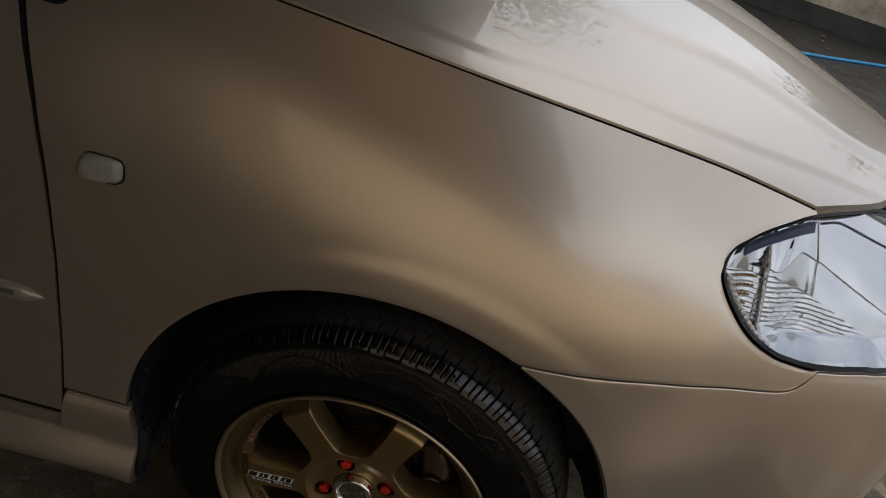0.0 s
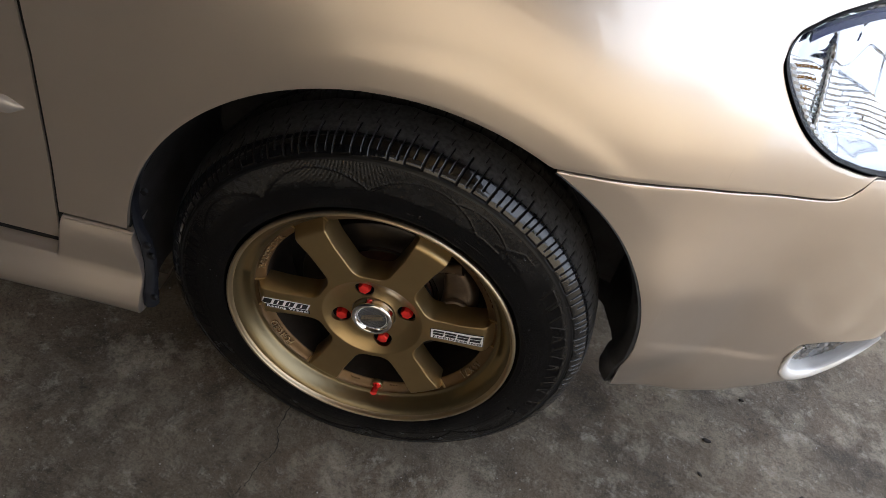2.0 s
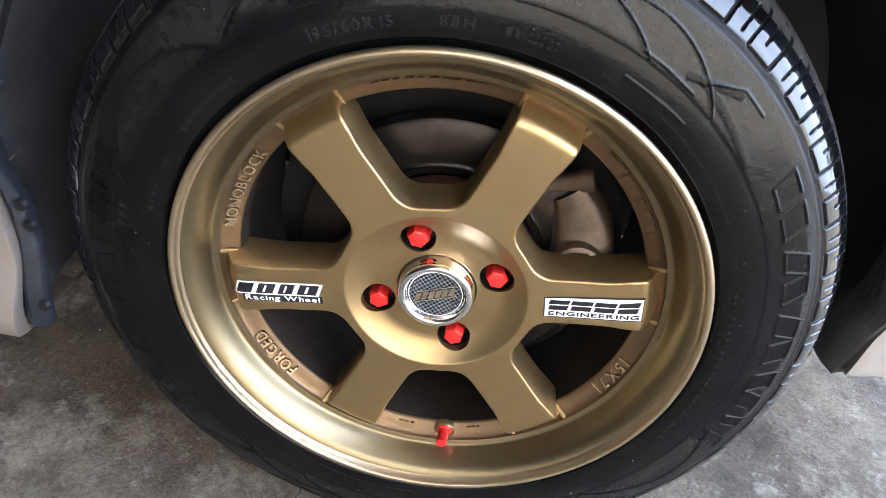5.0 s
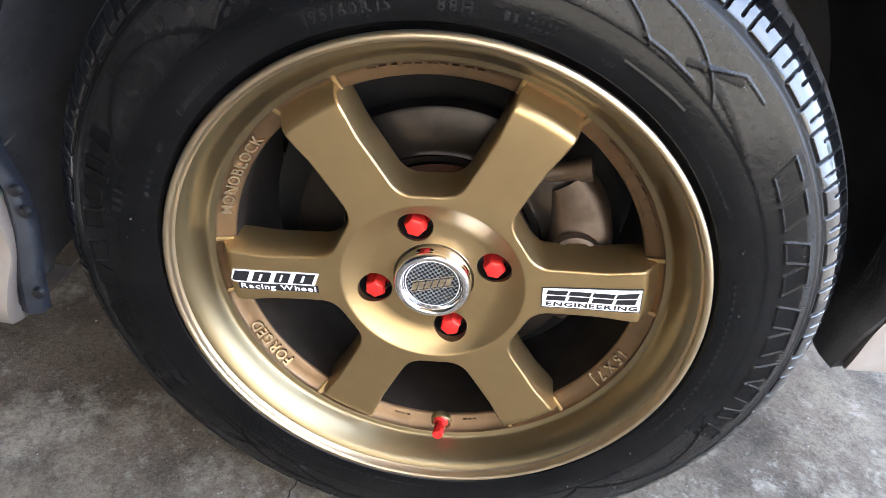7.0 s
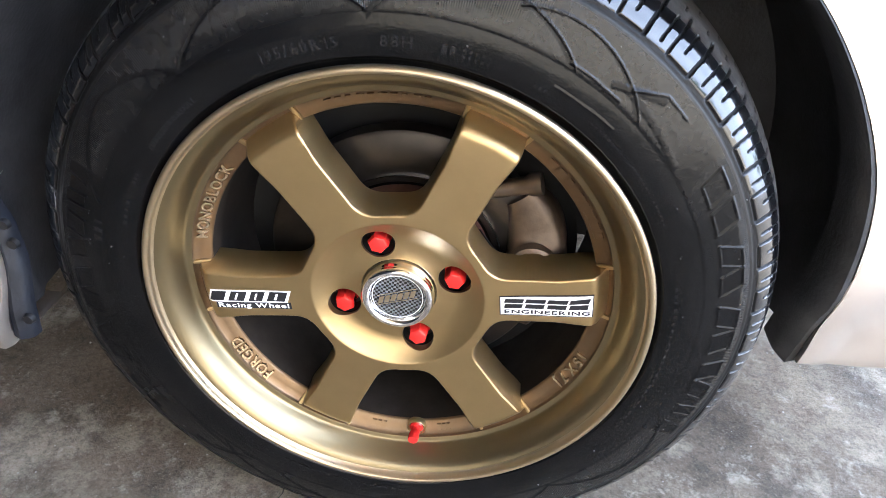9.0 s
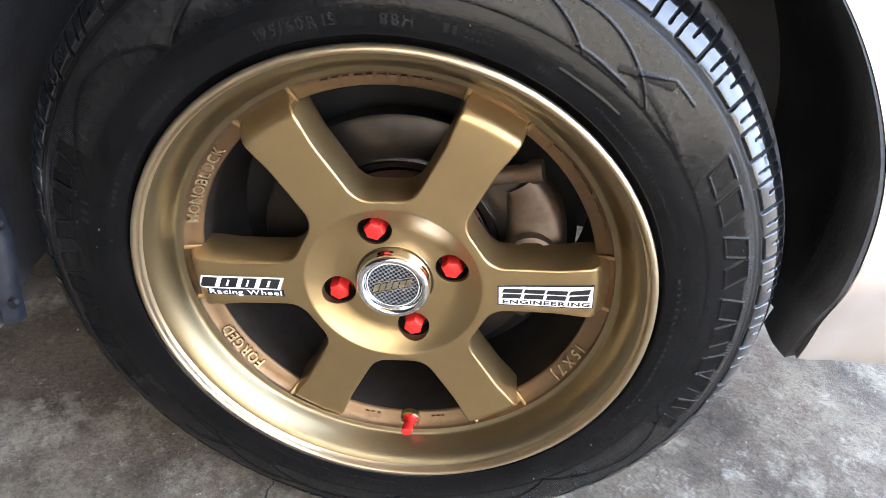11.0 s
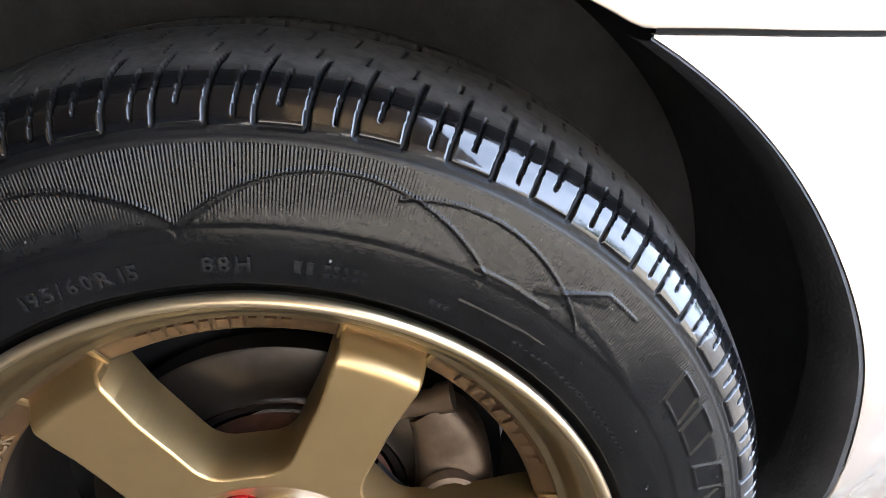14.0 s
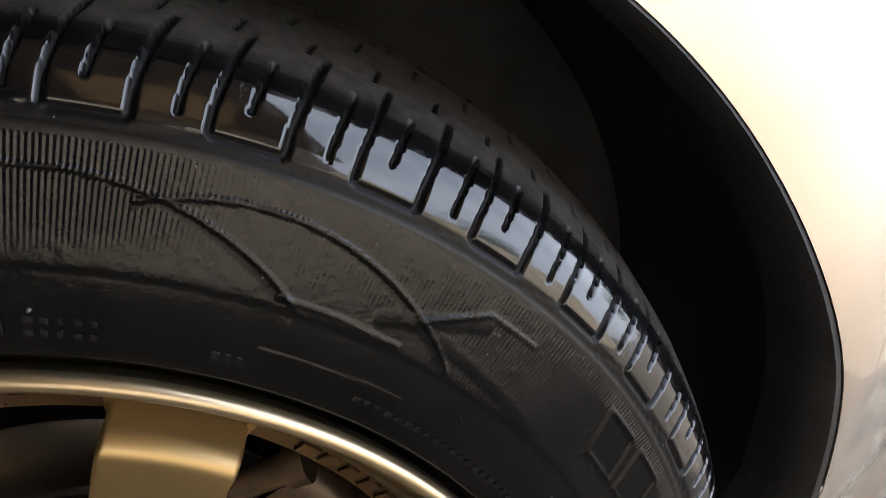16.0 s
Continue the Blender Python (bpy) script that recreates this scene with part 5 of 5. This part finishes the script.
VZ = np.maximum(VZ, -AXLE + 0.001)
verts = np.stack([VX, PYY, VZ], -1).reshape(-1, 3)
ns = len(ss)
i0 = (np.arange(ns - 1)[:, None] * NT + np.arange(NT)[None]).ravel()
i1 = (np.arange(ns - 1)[:, None] * NT + (np.arange(NT)[None] + 1) % NT).ravel()
faces = np.stack([i0, i1, i1 + NT, i0 + NT], 1)
me = bpy.data.meshes.new("tyre")
me.vertices.add(len(verts))
me.vertices.foreach_set("co", verts.astype(np.float32).ravel())
me.loops.add(faces.size)
me.loops.foreach_set("vertex_index", faces.astype(np.int32).ravel())
me.polygons.add(len(faces))
me.polygons.foreach_set("loop_start", np.arange(0, faces.size, 4, dtype=np.int32))
me.update(calc_edges=True)
me.validate()
me.polygons.foreach_set("use_smooth", np.ones(len(me.polygons), dtype=bool))
# first term: crown dust; second: side-wall sheen put into colour and gloss
dust_sheen = step01(0.029, 0.040, YY) * (h > -0.0004) + 0.10 * step01(0.2430, 0.2460, RR) * (1 - smooth_zone) * (1 - 0.8 * calm) * wallz
me.attributes.new("dust_sheen", "FLOAT", "POINT").data.foreach_set("value", dust_sheen.astype(np.float32).ravel())
at = me.attributes.new("rib", "FLOAT", "POINT")
at.data.foreach_set("value", rib.astype(np.float32).ravel())
shine = (step01(0.2832, 0.2846, RR) * (1 - step01(0.024, 0.034, YY)) - 1.4 * step01(0.030, 0.040, YY))
shine = shine - 0.8 * step01(0.2765, 0.2780, RR) * (1 - step01(0.2825, 0.2838, RR)) * (YY < 0.03)
shine = np.where((RR < 0.2420) & (YY < 0.03), 0.12, shine)
shine = np.where((h < -0.0004) & (RR > 0.279), -1.2, shine).astype(np.float32)
me.attributes.new("shine", "FLOAT", "POINT").data.foreach_set("value", shine.ravel())
me.materials.append(RUBBER)
tyre = new("tyre", me)
tyre.parent = wheel
tagged(tyre, "black dressed rubber tyre with moulded tread blocks")


def wall_depth(r):
    return float(np.interp(r, ctrl[:14, 0], ctrl[:14, 1]))


for text, r, a, hh in (("TUBELESS RADIAL", 0.2205, 138.5, 0.0042), ("195/60R15", 0.2205, 108.6, 0.0078), ("88H", 0.2205, 86.8, 0.0078)):
    bm = bmesh.new()
    ring_text(bm, text, r, a, hh, wall_depth, 0.0009, 0.22)
    part("moulded_lettering", bm, MARK, tyre, smooth=20)
for n, r, a0, a1, hh in ((2, 0.2205, 76.5, 73.5, 0.0070), (5, 0.2250, 73.0, 67.5, 0.0024), (5, 0.2205, 73.0, 67.5, 0.0024), (3, 0.2205, 60, 57, 0.003), (24, 0.2215, 48, 22, 0.0018), (24, 0.2210, 8, -34, 0.0026), (4, 0.2205, 158, 151, 0.0034), (3, 0.2205, 147.5, 144, 0.0034), (3, 0.2400, 164, 158, 0.008), (20, 0.2205, 230, 268, 0.0022)):
    bm = bmesh.new()
    ring_bars(bm, n, r, a0, a1, hh, wall_depth, 0.0005, 0.6)
    part("moulded_mark", bm, MARK, tyre, smooth=20, kind="stuff")

# fine drops left by the tyre dressing
vs, fs = [], []
rng = random.Random(9)
for k in range(80):
    r, a, s = rng.uniform(0.222, 0.282), rng.uniform(-60, 190), 0.0003 + 0.0006 * rng.random() ** 2
    c = polar(r, a - math.degrees(PHI), wall_depth(r) - 0.0006)
    o = len(vs)
    vs += [c + Vector((s * math.cos(q * math.pi / 3), 0.0006, s * math.sin(q * math.pi / 3))) for q in range(6)]
    vs += [c + Vector((0.6 * s * math.cos(q * math.pi / 3), -0.5 * s, 0.6 * s * math.sin(q * math.pi / 3))) for q in range(6)]
    fs += [(o + q, o + (q + 1) % 6, o + 6 + (q + 1) % 6, o + 6 + q) for q in range(6)] + [tuple(range(o + 6, o + 12))]
me = bpy.data.meshes.new("dressing_drops")
me.from_pydata([tuple(v) for v in vs], [], fs)
me.materials.append(material("drop_gloss", (0.10, 0.10, 0.105), 0.15, 0, 0.5, 0.1))
drops = tagged(new("dressing_drops", me), "tiny glossy drops on the tyre wall", kind="stuff")
drops.parent = wheel

# ---- brake behind the spokes ----
bm = bmesh.new()
lathe(bm, [(0.078, 0.082), (0.079, 0.0812), (0.122, 0.0812), (0.1245, 0.083), (0.1245, 0.1), (0.08, 0.1)], 96, hub)
disc = part("brake_disc", bm, DISC, car, "dark steel brake disc")
disc.location = (0, 0, AXLE)
bm = bmesh.new()
lathe(bm, [(0.02, 0.057), (0.070, 0.057), (0.074, 0.060), (0.0755, 0.082)], 64, hub)
part("disc_hat", bm, RUST, disc)
bm = bmesh.new()
lathe(bm, [(0.0835, 0.0818), (0.0840, 0.0795), (0.0850, 0.0795), (0.0856, 0.0818)], 96, hub)
part("disc_step", bm, CHROME, disc, "bright worn edge")
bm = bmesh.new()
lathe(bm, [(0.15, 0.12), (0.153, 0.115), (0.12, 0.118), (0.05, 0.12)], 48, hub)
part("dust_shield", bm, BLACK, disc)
bm = bmesh.new()
rows = []
for i in range(21):
    t = i / 20
    a = -34 + 66 * t
    k = math.sin(math.pi * min(max(t, 0.03), 0.97)) ** 0.22
    row = []
    for q in range(17):
        w = math.pi * q / 16
        row.append(polar(0.117 + 0.027 * k * math.copysign(abs(math.cos(w)) ** 0.6, math.cos(w)) - 0.004 * math.sin(5 * t), a, 0.094 - 0.030 * k * math.sin(w) ** 0.5 - 0.004 * (0.35 < t < 0.75)))
    rows.append(row)
sheet(bm, rows)
caliper = part("brake_caliper", bm, GREYCAST, car, "brown-stained cast brake caliper")
caliper.location = (0, 0, AXLE)
bm = bmesh.new()
rows = [[polar(0.112, 4, 0.0) + Vector((0.020 * r * math.cos(t), y, 0.020 * r * math.sin(t))) for t in spread(0, 2 * math.pi, 24)[:-1]] for r, y in ((1.1, 0.062), (1.0, 0.0565), (0.85, 0.055), (0.8, 0.058))]
vs = sheet(bm, rows, True)
bm.faces.new(vs[-1])
part("piston_boss", bm, GREYCAST, caliper)
bm = bmesh.new()
tube(bm, [(0.050, 0.068, 0.089), (0.074, 0.068, 0.0975), (0.088, 0.067, 0.1035), (0.0905, 0.067, 0.1045), (0.099, 0.066, 0.108)], [0.0075, 0.0075, 0.0078, 0.0098, 0.0098], 14)
part("slide_pin", bm, GREYCAST, caliper)
bm = bmesh.new()
tube(bm, [polar(0.075, 30, 0.066), polar(0.078, 16, 0.064), polar(0.086, 4, 0.066), polar(0.092, -8, 0.07)], 0.0045, 10)
part("brake_hose", bm, GASKET, caliper)

# ---- small things on the floor ----
bm = bmesh.new()
pts = [(-0.091, 0.04), (-0.093, 0.018), (-0.0955, -0.018), (-0.084, -0.0455), (-0.087, -0.068), (-0.100, -0.0865), (-0.1095, -0.132), (-0.1235, -0.174), (-0.13, -0.20)]
fine = []
rng = random.Random(4)
for (ax, ay), (bx, by) in zip(pts, pts[1:]):
    n = max(2, int(math.hypot(bx - ax, by - ay) / 0.004))
    fine += [(ax + (bx - ax) * k / n + rng.gauss(0, 0.0012), ay + (by - ay) * k / n + rng.gauss(0, 0.0012)) for k in range(n)]
rows = []
for i, (x, y) in enumerate(fine):
    w = 0.0010 * (1 - 0.75 * i / len(fine)) * rng.uniform(0.5, 1.3)
    rows.append([(x - w, y - w * 0.3, 0.0008), (x + w, y + w * 0.3, 0.0008)])
sheet(bm, rows)
tagged(finish("floor_crack", bm, CRACK, smooth=0), "thin jagged crack in the concrete floor", "crack", kind="structure")
for x, y, s in ((0.683, 0.248, 0.006), (0.87, 0.182, 0.007), (0.663, 0.167, 0.004), (0.771, 0.382, 0.004)):
    bm = bmesh.new()
    bmesh.ops.create_icosphere(bm, subdivisions=2, radius=s, matrix=Matrix.Translation((x, y, s * 0.45)) @ Matrix.Rotation(rng.uniform(0, 3), 4, "Z") @ Matrix.Diagonal((1.5, 0.7, 0.6, 1)))
    for v in bm.verts:
        v.co += Vector((rng.gauss(0, 1), rng.gauss(0, 1), 0)) * s * 0.12
    tagged(finish("seed_husk", bm, CRACK), "small dark dry husk lying on the concrete", "debris", group="husks on the floor")
# loose grit
vs, fs = [], []
for k in range(1500):
    x, y = rng.uniform(-0.75, 1.1), rng.uniform(-0.7, 0.5)
    s = 0.0006 + 0.0016 * rng.random() ** 3
    o = len(vs)
    a = rng.uniform(0, 6.28)
    vs += [(x + s * math.cos(a + 2.09 * q), y + s * math.sin(a + 2.09 * q), 0.0) for q in range(3)] + [(x, y, s * 1.1)]
    fs += [(o, o + 1, o + 3), (o + 1, o + 2, o + 3), (o + 2, o, o + 3)]
me = bpy.data.meshes.new("grit")
me.from_pydata(vs, [], fs)
me.materials.append(material("pale_grit", (0.5, 0.48, 0.44), 0.8, 0, 0, 0.3, 200, second=(0.1, 0.09, 0.08)))
tagged(new("grit", me), "scattered fine grit on the concrete floor", "grit", kind="stuff")


# ---- trees round the yard, seen in the paint and the tyre ----
def tree(x, y, height, spread_r, leaves, seed):
    rg = random.Random(seed)
    top = Vector((x, y, height))
    bm = bmesh.new()
    tube(bm, [(x + 0.1 * math.sin(k), y + 0.1 * math.cos(k * 1.3), height * 0.62 * k / 6) for k in range(7)], [0.16 - 0.015 * k for k in range(7)], 9)
    trunk_top = Vector((x + 0.1 * math.sin(6), y + 0.1 * math.cos(7.8), height * 0.62))
    root = tagged(finish("tree", bm, BARK), "leafy garden tree in sunlight", "tree")
    tips = []
    for k in range(9):
        a, e = rg.uniform(0, 6.28), rg.uniform(-0.1, 1.0)
        tip = trunk_top + Vector((math.cos(a) * math.cos(e), math.sin(a) * math.cos(e), math.sin(e) * 0.7)) * spread_r * rg.uniform(0.6, 1.0)
        mid = (trunk_top + tip) / 2 + Vector((0, 0, 0.15))
        b2 = bmesh.new()
        tube(b2, [trunk_top, mid, tip], [0.06, 0.035, 0.012], 6)
        part("limb", b2, BARK, root)
        tips += [mid, tip, (mid + tip) / 2]
    vs, fs = [], []
    for k in range(leaves):
        c = rg.choice(tips)
        p = c + Vector((rg.gauss(0, 1), rg.gauss(0, 1), rg.gauss(0, 0.7))) * spread_r * 0.26
        d = Vector((rg.gauss(0, 1), rg.gauss(0, 1), rg.gauss(0, 0.6))).normalized()
        n = d.cross(Vector((rg.gauss(0, 1), rg.gauss(0, 1), 1.5))).normalized()
        s = rg.uniform(0.05, 0.10)
        o = len(vs)
        vs += [p, p + d * s + n * s * 0.45, p + d * s * 2, p + d * s - n * s * 0.45]
        fs.append((o, o + 1, o + 2, o + 3))
    me = bpy.data.meshes.new("crown")
    me.from_pydata([tuple(v) for v in vs], [], fs)
    me.materials.append(LEAF)
    ob = new("crown", me)
    ob.parent = root
    return root


for args in ((3.0, -6.5, 3.6, 1.8, 3600, 1), (7.5, -6.0, 4.5, 2.2, 3600, 2), (-0.6, 9.6, 8.0, 2.4, 5000, 3), (6.5, 11.5, 4.0, 2.0, 3000, 4), (20.0, 1.0, 3.4, 2.3, 3600, 5)):
    tree(*args)
